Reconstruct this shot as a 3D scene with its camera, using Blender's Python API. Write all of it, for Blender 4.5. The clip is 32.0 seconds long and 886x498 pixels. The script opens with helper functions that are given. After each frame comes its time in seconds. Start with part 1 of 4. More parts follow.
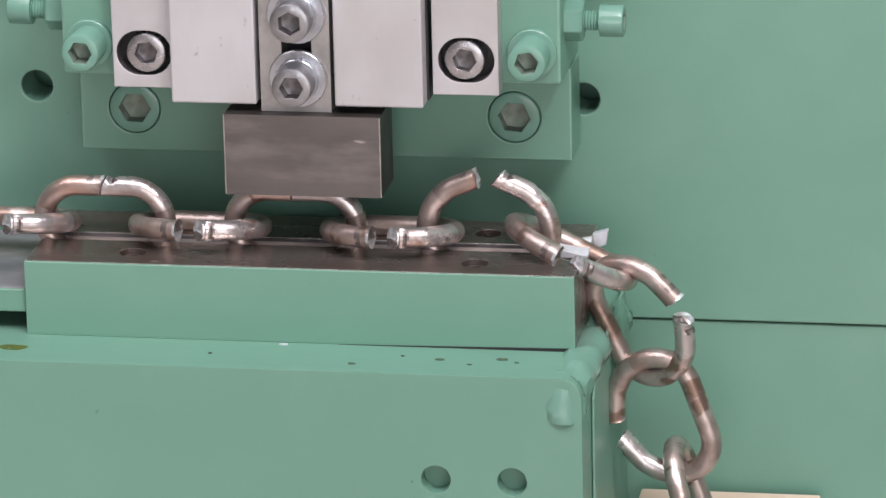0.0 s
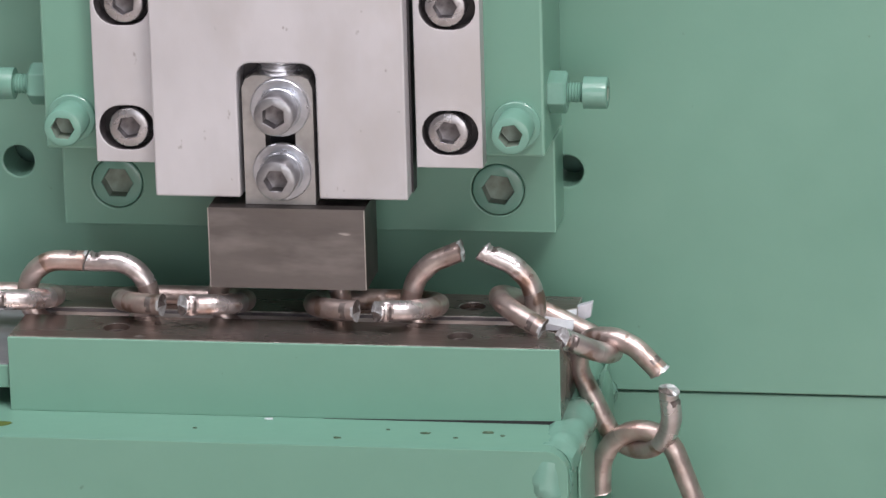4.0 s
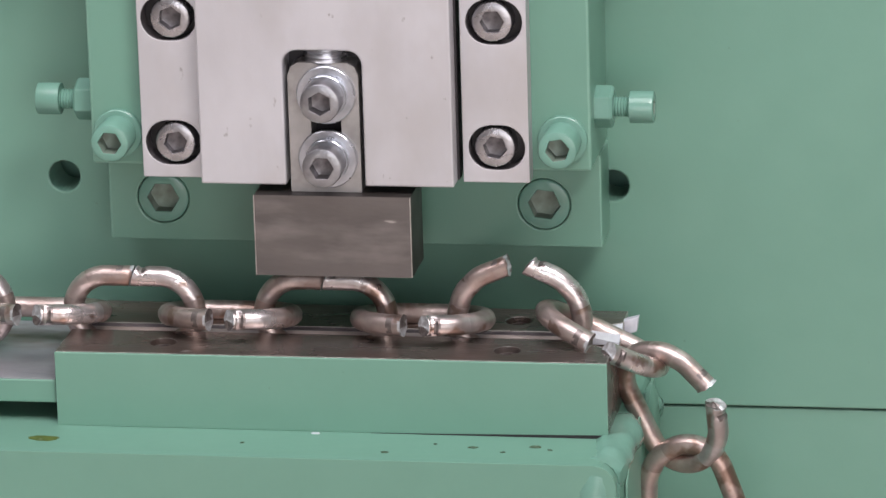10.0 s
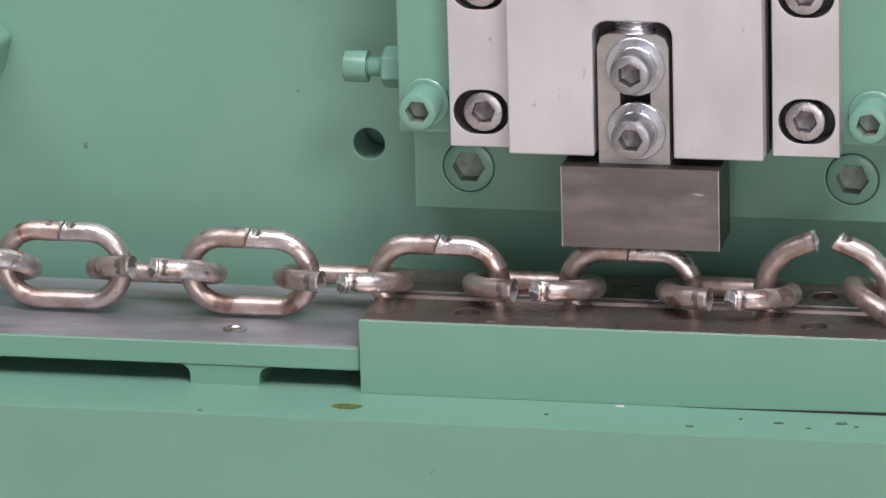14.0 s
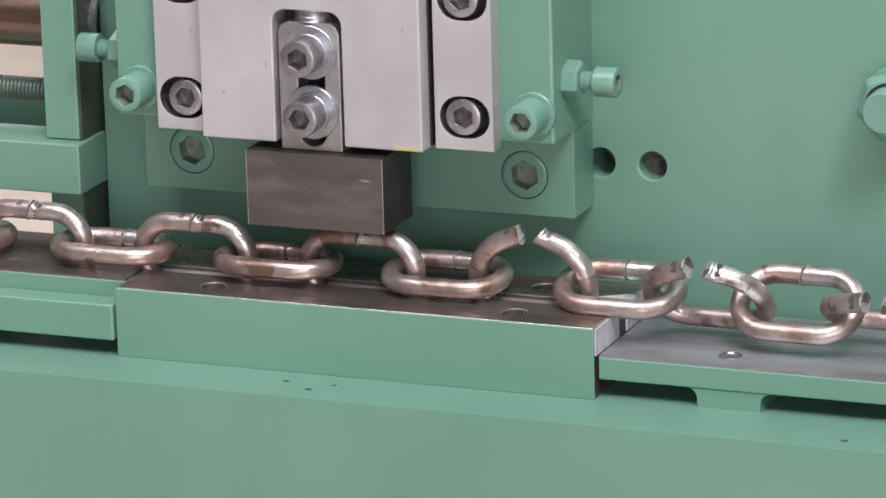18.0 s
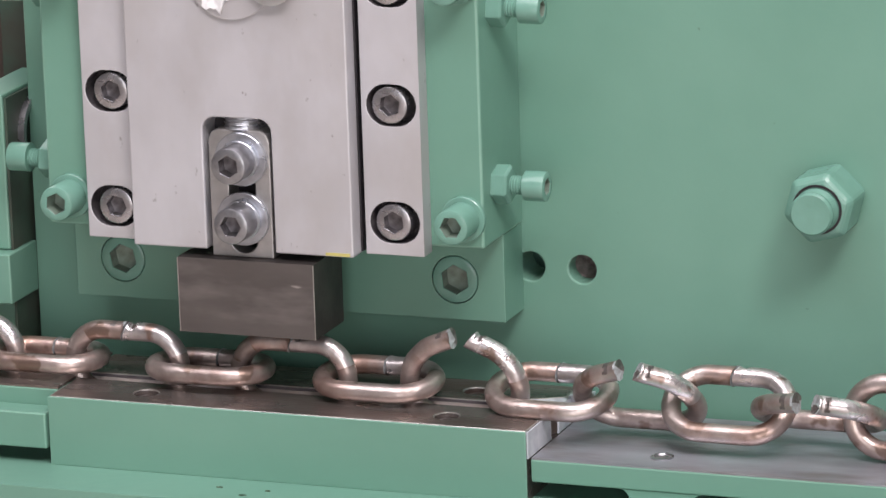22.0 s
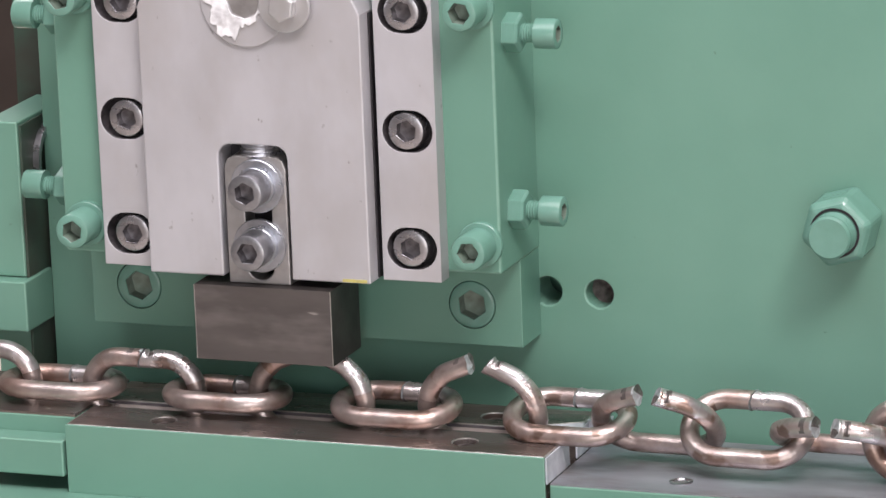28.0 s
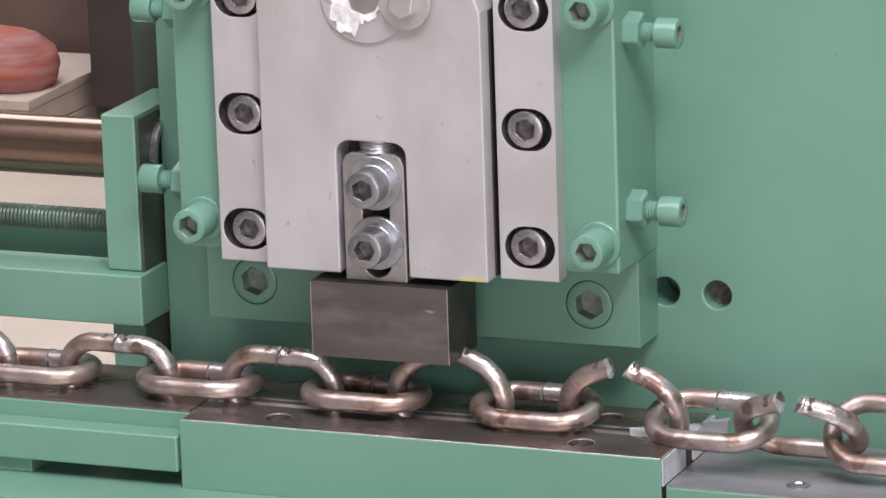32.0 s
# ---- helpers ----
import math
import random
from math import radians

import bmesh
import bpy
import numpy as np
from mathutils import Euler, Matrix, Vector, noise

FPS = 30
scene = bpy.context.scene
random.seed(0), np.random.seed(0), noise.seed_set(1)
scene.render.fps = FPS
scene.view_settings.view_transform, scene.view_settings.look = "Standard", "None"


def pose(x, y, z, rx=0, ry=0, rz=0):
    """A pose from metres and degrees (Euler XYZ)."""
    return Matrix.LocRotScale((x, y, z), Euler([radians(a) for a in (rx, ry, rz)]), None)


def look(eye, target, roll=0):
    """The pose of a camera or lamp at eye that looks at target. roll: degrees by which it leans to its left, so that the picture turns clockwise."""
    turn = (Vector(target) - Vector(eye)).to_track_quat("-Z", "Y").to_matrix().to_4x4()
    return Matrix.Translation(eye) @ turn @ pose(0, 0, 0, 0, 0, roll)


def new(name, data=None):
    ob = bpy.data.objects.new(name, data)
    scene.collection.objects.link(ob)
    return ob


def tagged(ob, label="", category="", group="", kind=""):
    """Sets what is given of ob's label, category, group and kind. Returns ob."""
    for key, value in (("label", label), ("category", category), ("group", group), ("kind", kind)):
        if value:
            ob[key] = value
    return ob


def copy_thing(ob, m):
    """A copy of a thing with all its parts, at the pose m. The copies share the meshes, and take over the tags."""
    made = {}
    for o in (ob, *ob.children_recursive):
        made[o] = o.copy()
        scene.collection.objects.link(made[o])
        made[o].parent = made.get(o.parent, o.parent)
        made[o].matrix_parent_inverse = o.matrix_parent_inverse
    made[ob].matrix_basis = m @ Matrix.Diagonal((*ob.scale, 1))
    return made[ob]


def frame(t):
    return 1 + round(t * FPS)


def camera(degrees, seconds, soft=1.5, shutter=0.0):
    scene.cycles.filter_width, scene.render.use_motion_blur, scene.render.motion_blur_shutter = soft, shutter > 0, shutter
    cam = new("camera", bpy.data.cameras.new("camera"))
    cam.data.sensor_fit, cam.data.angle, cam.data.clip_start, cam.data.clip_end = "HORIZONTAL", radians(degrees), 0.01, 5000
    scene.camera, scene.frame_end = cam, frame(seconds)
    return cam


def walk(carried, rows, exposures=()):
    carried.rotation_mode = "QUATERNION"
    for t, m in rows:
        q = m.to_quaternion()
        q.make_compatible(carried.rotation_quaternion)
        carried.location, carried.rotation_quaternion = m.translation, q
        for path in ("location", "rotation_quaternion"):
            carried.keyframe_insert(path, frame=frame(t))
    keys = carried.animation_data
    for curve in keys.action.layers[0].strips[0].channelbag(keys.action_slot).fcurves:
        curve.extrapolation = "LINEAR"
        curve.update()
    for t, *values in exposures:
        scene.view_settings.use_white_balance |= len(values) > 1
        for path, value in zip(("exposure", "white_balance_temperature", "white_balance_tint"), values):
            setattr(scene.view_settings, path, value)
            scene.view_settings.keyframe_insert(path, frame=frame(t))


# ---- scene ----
DEGREES = 10.3
cam = camera(DEGREES, 32.0, soft=1.5)
PATH = [
    (0, look((0.5173, -2.5053, 1.7535), (0.1017, -0.1597, 0.9950), -1.386)),
    (0.5, look((0.5155, -2.5053, 1.7536), (0.1054, -0.1535, 1.0115), -1.733)),
    (1, look((0.5137, -2.5046, 1.7538), (0.1145, -0.1548, 0.9994), -1.657)),
    (1.5, look((0.5118, -2.5037, 1.7533), (0.1122, -0.1503, 1.0107), -1.565)),
    (2, look((0.5109, -2.5050, 1.7535), (0.1061, -0.1504, 1.0172), -1.641)),
    (2.5, look((0.5090, -2.5044, 1.7535), (0.1001, -0.1488, 1.0225), -1.649)),
    (3, look((0.5072, -2.5034, 1.7530), (0.0975, -0.1459, 1.0288), -1.663)),
    (3.5, look((0.5051, -2.5017, 1.7523), (0.1007, -0.1433, 1.0283), -1.637)),
    (5.5, look((0.5009, -2.5072, 1.7551), (0.1191, -0.1438, 1.0350), -1.374)),
    (6, look((0.4999, -2.5083, 1.7552), (0.1116, -0.1452, 1.0377), -1.503)),
    (6.5, look((0.4975, -2.5062, 1.7546), (0.0964, -0.1448, 1.0383), -1.650)),
    (7, look((0.4960, -2.5068, 1.7549), (0.0845, -0.1469, 1.0395), -1.667)),
    (7.5, look((0.4946, -2.5070, 1.7547), (0.0742, -0.1498, 1.0358), -1.814)),
    (8, look((0.4919, -2.5077, 1.7541), (0.0697, -0.1520, 1.0314), -1.534)),
    (8.5, look((0.4911, -2.5079, 1.7543), (0.0710, -0.1513, 1.0331), -1.793)),
    (9, look((0.4887, -2.5089, 1.7539), (0.0734, -0.1495, 1.0391), -1.734)),
    (9.5, look((0.4847, -2.5089, 1.7522), (0.0781, -0.1470, 1.0410), -1.511)),
    (10, look((0.4858, -2.5070, 1.7531), (0.0826, -0.1460, 1.0370), -1.684)),
    (10.5, look((0.4850, -2.5046, 1.7531), (0.0813, -0.1433, 1.0382), -1.557)),
    (11, look((0.4848, -2.5035, 1.7532), (0.0721, -0.1430, 1.0407), -1.456)),
    (11.5, look((0.4831, -2.5028, 1.7526), (0.0666, -0.1436, 1.0378), -1.318)),
    (12, look((0.4759, -2.4992, 1.7554), (0.0694, -0.1417, 1.0295), -1.467)),
    (12.5, look((0.4675, -2.4963, 1.7575), (0.0684, -0.1392, 1.0262), -1.451)),
    (13, look((0.4580, -2.4959, 1.7597), (0.0490, -0.1412, 1.0262), -1.258)),
    (13.5, look((0.4552, -2.4967, 1.7553), (-0.0060, -0.1513, 1.0229), -1.443)),
    (15.5, look((0.4006, -2.5266, 1.7775), (-0.2821, -0.2398, 1.0327), -1.660)),
    (16, look((0.3835, -2.5314, 1.7810), (-0.3573, -0.2620, 1.0384), -1.678)),
    (16.5, look((0.3736, -2.5315, 1.7689), (-0.4428, -0.2814, 1.0472), -1.785)),
    (17, look((0.3772, -2.5299, 1.7607), (-0.5322, -0.3088, 1.0607), -1.839)),
    (17.5, look((0.3786, -2.5313, 1.7525), (-0.5378, -0.3093, 1.0649), -1.657)),
    (18, look((0.3803, -2.5382, 1.7444), (-0.5248, -0.3091, 1.0647), -1.639)),
    (18.5, look((0.3782, -2.5391, 1.7418), (-0.5157, -0.3018, 1.0744), -1.460)),
    (19, look((0.3777, -2.5449, 1.7393), (-0.5138, -0.3022, 1.0870), -1.669)),
    (19.5, look((0.3764, -2.5490, 1.7363), (-0.5105, -0.3013, 1.0948), -1.675)),
    (20, look((0.3755, -2.5565, 1.7321), (-0.5030, -0.3028, 1.1005), -1.808)),
    (20.5, look((0.3758, -2.5546, 1.7355), (-0.4982, -0.2988, 1.1050), -1.783)),
    (21, look((0.3757, -2.5544, 1.7375), (-0.4938, -0.2952, 1.1129), -1.618)),
    (21.5, look((0.3762, -2.5558, 1.7389), (-0.4923, -0.2948, 1.1198), -1.715)),
    (22, look((0.3760, -2.5554, 1.7403), (-0.4922, -0.2952, 1.1175), -1.906)),
    (22.5, look((0.3764, -2.5565, 1.7423), (-0.4904, -0.2981, 1.1111), -2.072)),
    (23, look((0.3772, -2.5579, 1.7443), (-0.4903, -0.3001, 1.1117), -2.228)),
    (23.5, look((0.3770, -2.5581, 1.7460), (-0.4927, -0.2984, 1.1235), -2.147)),
    (24, look((0.3782, -2.5630, 1.7475), (-0.4945, -0.3021, 1.1338), -2.219)),
    (24.5, look((0.3754, -2.5584, 1.7481), (-0.4986, -0.2975, 1.1364), -2.236)),
    (25, look((0.3729, -2.5562, 1.7483), (-0.5038, -0.2957, 1.1387), -2.063)),
    (25.5, look((0.3713, -2.5548, 1.7489), (-0.5101, -0.2966, 1.1376), -2.051)),
    (27.5, look((0.3657, -2.5519, 1.7507), (-0.5086, -0.2935, 1.1298), -2.149)),
    (28, look((0.3640, -2.5535, 1.7503), (-0.5035, -0.2921, 1.1309), -2.270)),
    (28.5, look((0.3613, -2.5499, 1.7518), (-0.5032, -0.2887, 1.1273), -2.372)),
    (29, look((0.3587, -2.5491, 1.7535), (-0.5080, -0.2896, 1.1261), -2.159)),
    (29.5, look((0.3570, -2.5502, 1.7547), (-0.5159, -0.2928, 1.1286), -2.128)),
    (30, look((0.3538, -2.5515, 1.7554), (-0.5240, -0.2958, 1.1297), -2.172)),
    (30.5, look((0.3522, -2.5465, 1.7548), (-0.5300, -0.2933, 1.1264), -2.265)),
    (31, look((0.3512, -2.5454, 1.7547), (-0.5343, -0.2936, 1.1260), -2.252)),
    (31.5, look((0.3501, -2.5445, 1.7546), (-0.5449, -0.2954, 1.1299), -2.002)),
    (32, look((0.3484, -2.5449, 1.7532), (-0.5650, -0.3028, 1.1300), -1.926)),
]
walk(cam, PATH, exposures=((0.0, 0.04), (0.5, 0.0), (1.2, -0.06), (13.0, -0.05), (16.5, 0.0), (32.0, 0.0)))

H = 1.05          # height of the press centre line over the floor
DX = -0.7231      # second press, along the line from the first
ANVIL_TOP = -0.1076

# ---- world and light ----
world = bpy.data.worlds.new("overcast")
scene.world = world
world.use_nodes = True
wn = world.node_tree.nodes
sky = wn.new("ShaderNodeTexSky")
sky.sky_type, sky.sun_disc = "NISHITA", False
sky.sun_elevation, sky.sun_rotation = radians(47.0), radians(143)
world.node_tree.links.new(sky.outputs[0], wn["Background"].inputs[0])
wn["Background"].inputs[1].default_value = 0.12

sun_lamp = bpy.data.lights.new("sun", "SUN")
sun_lamp.energy, sun_lamp.angle, sun_lamp.color = 1.6, radians(15), (1.0, 0.935, 0.915)
sun = new("sun", sun_lamp)
sun.matrix_world = look((2.6, -3.4, 5.6), (0, 0, 1))


def area(name, w, h, power, eye, target, color):
    data = bpy.data.lights.new(name, "AREA")
    data.shape, data.size, data.size_y, data.energy, data.color = "RECTANGLE", w, h, power, color
    ob = new(name, data)
    ob.matrix_world = look(eye, target)
    return ob


area("skylight_daylight", 4.4, 2.7, 190, (-0.20, -1.75, 4.35), (-0.20, -1.75, 0), (1.0, 0.94, 0.965))
area("gate_daylight", 4.6, 2.9, 118, (1.9, -5.95, 1.75), (-0.1, 0, 1.2), (1.0, 0.957, 0.975))

# Unseen lamp in the rear roof opening, added to brighten the floor behind.
area("rear_skylight_daylight", 3.8, 3.3, 195, (-3.0, 3.75, 4.35), (-3.0, 3.75, 0), (1.0, 0.955, 0.93))

# ---- materials ----


def material(name, color, rough, metal=0.0, other=None, amount=0.5, scale=40.0, detail=6.0, bump=0.0, bump_scale=400.0,
             rough_vary=0.1, stretch=(1, 1, 1), random_shift=False, stain=None, stain_scale=12.0, stain_amount=0.4, coat=0.0, stain_by_object=False, speck=None, speck_scale=90.0, speck_from=0.70):
    m = bpy.data.materials.new(name)
    m.use_nodes = True
    t = m.node_tree
    n, l = t.nodes, t.links
    b = n["Principled BSDF"]
    b.inputs["Metallic"].default_value = metal
    b.inputs["Coat Weight"].default_value = coat
    b.inputs["Coat Roughness"].default_value = 0.25
    co = n.new("ShaderNodeTexCoord")
    mp = n.new("ShaderNodeMapping")
    mp.inputs["Scale"].default_value = stretch
    l.new(co.outputs["Object"], mp.inputs["Vector"])
    vec = mp.outputs["Vector"]
    if random_shift:
        info = n.new("ShaderNodeObjectInfo")
        mul = n.new("ShaderNodeVectorMath")
        mul.operation = "MULTIPLY_ADD"
        mul.inputs[1].default_value = (3.1, 5.7, 7.3)
        l.new(info.outputs["Random"], mul.inputs[0])
        l.new(vec, mul.inputs[2])
        vec = mul.outputs[0]
    fine = n.new("ShaderNodeTexNoise")
    fine.inputs["Scale"].default_value, fine.inputs["Detail"].default_value = scale, detail
    l.new(vec, fine.inputs["Vector"])
    ramp = n.new("ShaderNodeMapRange")
    ramp.inputs["From Min"].default_value, ramp.inputs["From Max"].default_value = 0.35, 0.65
    ramp.inputs["To Max"].default_value = amount
    l.new(fine.outputs["Fac"], ramp.inputs["Value"])
    mix = n.new("ShaderNodeMix")
    mix.data_type = "RGBA"
    mix.inputs[6].default_value = (*color, 1)
    mix.inputs[7].default_value = (*(other or [c * 0.8 for c in color]), 1)
    l.new(ramp.outputs[0], mix.inputs[0])
    out = mix.outputs[2]
    if stain:
        big = n.new("ShaderNodeTexNoise")
        big.inputs["Scale"].default_value, big.inputs["Detail"].default_value = stain_scale, 4.0
        big.inputs["Roughness"].default_value = 0.6
        l.new(vec, big.inputs["Vector"])
        r2 = n.new("ShaderNodeMapRange")
        r2.inputs["From Min"].default_value, r2.inputs["From Max"].default_value = 0.46, 0.66
        r2.inputs["To Max"].default_value = stain_amount
        l.new(big.outputs["Fac"], r2.inputs["Value"])
        m2 = n.new("ShaderNodeMix")
        m2.data_type = "RGBA"
        m2.inputs[7].default_value = (*stain, 1)
        l.new(out, m2.inputs[6])
        share = r2.outputs[0]
        if stain_by_object:
            pick = n.new("ShaderNodeMapRange")
            pick.inputs["From Min"].default_value, pick.inputs["From Max"].default_value = 0.25, 0.9
            pick.inputs["To Min"].default_value, pick.inputs["To Max"].default_value = 0.2, 1.1
            l.new(info.outputs["Random"], pick.inputs["Value"])
            product = n.new("ShaderNodeMath")
            product.operation, product.use_clamp = "MULTIPLY", True
            l.new(share, product.inputs[0])
            l.new(pick.outputs[0], product.inputs[1])
            share = product.outputs[0]
        l.new(share, m2.inputs[0])
        out = m2.outputs[2]
    if speck:
        dots = n.new("ShaderNodeTexNoise")
        dots.inputs["Scale"].default_value, dots.inputs["Detail"].default_value = speck_scale, 3.0
        l.new(vec, dots.inputs["Vector"])
        r3 = n.new("ShaderNodeMapRange")
        r3.inputs["From Min"].default_value, r3.inputs["From Max"].default_value = speck_from, speck_from + 0.05
        r3.inputs["To Max"].default_value = 0.8
        l.new(dots.outputs["Fac"], r3.inputs["Value"])
        m3 = n.new("ShaderNodeMix")
        m3.data_type = "RGBA"
        m3.inputs[7].default_value = (*speck, 1)
        l.new(out, m3.inputs[6])
        l.new(r3.outputs[0], m3.inputs[0])
        out = m3.outputs[2]
    l.new(out, b.inputs["Base Color"])
    rr = n.new("ShaderNodeMapRange")
    rr.inputs["To Min"].default_value, rr.inputs["To Max"].default_value = max(0.05, rough - rough_vary), min(1, rough + rough_vary)
    l.new(fine.outputs["Fac"], rr.inputs["Value"])
    l.new(rr.outputs[0], b.inputs["Roughness"])
    if bump:
        bn = n.new("ShaderNodeTexNoise")
        bn.inputs["Scale"].default_value, bn.inputs["Detail"].default_value = bump_scale, 3.0
        l.new(vec, bn.inputs["Vector"])
        bp = n.new("ShaderNodeBump")
        bp.inputs["Strength"].default_value, bp.inputs["Distance"].default_value = bump, 0.001
        l.new(bn.outputs["Fac"], bp.inputs["Height"])
        l.new(bp.outputs[0], b.inputs["Normal"])
    return m


GREEN = material("green_machine_paint", (0.140, 0.285, 0.220), 0.36, 0.0, (0.125, 0.260, 0.198), 0.8, 9.0, 5.0, 0.14, 90.0, 0.07,
                 stain=(0.158, 0.304, 0.236), stain_scale=5.0, stain_amount=0.6, speck=(0.06, 0.10, 0.075), speck_scale=110.0, speck_from=0.76)
GREEN_BOLT = material("green_painted_bolt", (0.152, 0.300, 0.244), 0.22, 0.0, (0.125, 0.255, 0.200), 0.7, 60.0, 4.0, 0.15, 300.0, 0.08)
GROUND_STEEL = material("ground_steel", (0.560, 0.546, 0.578), 0.46, 0.42, (0.478, 0.462, 0.484), 0.9, 26.0, 9.0, 0.03, 900.0, 0.08,
                        stretch=(1, 1, 0.6), stain=(0.43, 0.40, 0.395), stain_scale=15.0, stain_amount=0.55, speck=(0.27, 0.25, 0.25), speck_scale=150.0, speck_from=0.69)
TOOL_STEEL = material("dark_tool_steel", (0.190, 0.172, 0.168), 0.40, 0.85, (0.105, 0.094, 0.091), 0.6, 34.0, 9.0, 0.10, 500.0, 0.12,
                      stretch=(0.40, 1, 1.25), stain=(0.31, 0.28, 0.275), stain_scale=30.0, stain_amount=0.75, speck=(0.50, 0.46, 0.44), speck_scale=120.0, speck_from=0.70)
ANVIL_STEEL = material("worn_oily_steel", (0.31, 0.268, 0.252), 0.28, 0.8, (0.20, 0.165, 0.15), 0.9, 45.0, 8.0, 0.2, 400.0, 0.14,
                       stretch=(0.35, 1, 1), stain=(0.21, 0.15, 0.125), stain_scale=16.0, stain_amount=0.8, speck=(0.70, 0.68, 0.66), speck_scale=130.0, speck_from=0.69)
TABLE_STEEL = material("grey_plate_steel", (0.42, 0.425, 0.47), 0.42, 0.62, (0.25, 0.25, 0.275), 0.9, 30.0, 8.0, 0.25, 350.0, 0.14,
                       stretch=(0.4, 1, 1), stain=(0.165, 0.115, 0.09), stain_scale=17.0, stain_amount=0.95)
BRIGHT_STEEL = material("bright_worn_steel", (0.72, 0.72, 0.74), 0.28, 0.95, (0.55, 0.55, 0.6), 0.6, 70.0, 5.0, 0.3, 300.0, 0.1)
PALE_STEEL = material("pale_scuffed_and_glint_steel", (0.74, 0.75, 0.80), 0.5, 0.4, (0.55, 0.56, 0.62), 0.8, 120.0, 6.0, 0.3, 300.0, 0.1)
GREEN_EDGE = material("rubbed_green_paint", (0.190, 0.345, 0.270), 0.33, 0.0, (0.155, 0.300, 0.232), 0.7, 60.0)
LIP_STEEL = material("pale_glint_steel", (0.70, 0.67, 0.65), 0.40, 0.5, (0.27, 0.23, 0.21), 0.95, 42.0, 5.0, 0.3, 300.0, stretch=(0.3, 1, 1))
EDGE_STEEL = material("rubbed_bright_edge", (0.62, 0.59, 0.57), 0.32, 0.85, (0.38, 0.35, 0.33), 0.9, 90.0)
BOLT_STEEL = material("bolt_steel", (0.50, 0.485, 0.51), 0.28, 0.92, (0.27, 0.255, 0.27), 0.6, 90.0, 5.0, 0.2, 500.0, 0.1)
SHANK_STEEL = material("dull_grey_steel", (0.46, 0.44, 0.44), 0.42, 0.7, (0.33, 0.315, 0.31), 0.8, 60.0, 7.0, 0.08, 500.0, 0.1, stain=(0.24, 0.225, 0.22), stain_scale=40.0, stain_amount=0.6)
WASHER_STEEL = material("bluish_plated_steel", (0.54, 0.55, 0.60), 0.30, 0.88, (0.34, 0.345, 0.38), 0.7, 120.0, 5.0, 0.25, 400.0, 0.1)
# Socket pockets are darker than the screw heads round them.
SOCKET = material("dark_socket_steel", (0.24, 0.225, 0.24), 0.34, 0.8, (0.08, 0.073, 0.077), 0.9, 160.0)
HEAD_STEEL = material("dull_blued_screw_steel", (0.39, 0.385, 0.41), 0.33, 0.88, (0.25, 0.245, 0.26), 0.8, 130.0, 5.0, 0.2, 500.0, 0.1)
GREEN_SOCKET = material("dirty_painted_socket", (0.225, 0.290, 0.240), 0.34, 0.15, (0.120, 0.135, 0.108), 0.9, 120.0)
DARK = material("near_black_steel", (0.026, 0.022, 0.026), 0.45, 0.2, (0.015, 0.013, 0.015), 0.8, 60.0, 4.0)
SHADED_TOOL_STEEL = material("shaded_tool_steel", (0.070, 0.060, 0.057), 0.42, 0.6, (0.045, 0.039, 0.037), 0.8, 50.0, 6.0, 0.1, 400.0, 0.1)
CHAIN = material("silvery_chain_steel", (0.71, 0.665, 0.67), 0.30, 0.84, (0.36, 0.315, 0.31), 0.9, 60.0, 9.0, 0.35, 260.0, 0.14,
                 random_shift=True, stain=(0.54, 0.36, 0.30), stain_scale=24.0, stain_amount=0.60, stain_by_object=True, speck=(0.235, 0.145, 0.11), speck_scale=48.0, speck_from=0.60)
COPPER_SHADE_CHAIN = material("copper_and_shade_chain_steel", (0.60, 0.515, 0.49), 0.37, 0.84, (0.29, 0.225, 0.205), 0.9, 60.0, 9.0, 0.35, 260.0, 0.14,
                        random_shift=True, stain=(0.46, 0.275, 0.215), stain_scale=24.0, stain_amount=0.75, stain_by_object=True, speck=(0.20, 0.13, 0.10), speck_scale=48.0, speck_from=0.58)
MARK_AND_HOLE = material("dark_clamp_mark_and_hole", (0.12, 0.098, 0.095), 0.35, 0.7, (0.30, 0.26, 0.25), 0.9, 240.0)
SHADED_GREEN = material("shaded_green_face", (0.045, 0.085, 0.062), 0.5, 0.0, (0.046, 0.048, 0.038), 0.9, 25.0)
ROD = material("dirty_green_rod", (0.075, 0.125, 0.10), 0.4, 0.2, (0.04, 0.055, 0.045), 0.8, 40.0)
DARK_WALL = material("dark_recess_wall", (0.13, 0.118, 0.125), 0.4, 0.3, (0.05, 0.044, 0.05), 0.9, 90.0)
CUT = material("fresh_cut_steel", (0.74, 0.76, 0.79), 0.40, 0.6, (0.42, 0.41, 0.42), 0.9, 330.0, 4.0, 0.9, 420.0, 0.15)
GREASE = material("white_grease", (0.84, 0.83, 0.85), 0.35, 0.0, (0.68, 0.66, 0.68), 0.7, 120.0, 5.0, 0.9, 130.0, stain=(0.44, 0.42, 0.43), stain_scale=60.0, stain_amount=0.95)
PLATED = material("pale_plated_steel", (0.66, 0.65, 0.67), 0.33, 0.75, (0.60, 0.58, 0.58), 0.7, 90.0, 5.0, 0.15, 300.0, 0.1)
COPPER_BAR = material("brown_polished_bar", (0.29, 0.195, 0.155), 0.22, 0.9, (0.14, 0.088, 0.07), 0.8, 22.0, 6.0, 0.0, 300.0, 0.08, stretch=(0.25, 1, 1))
FLOOR = material("tan_workshop_floor", (0.62, 0.54, 0.48), 0.6, 0.0, (0.53, 0.46, 0.40), 0.7, 7.0, 6.0, 0.1, 60.0)
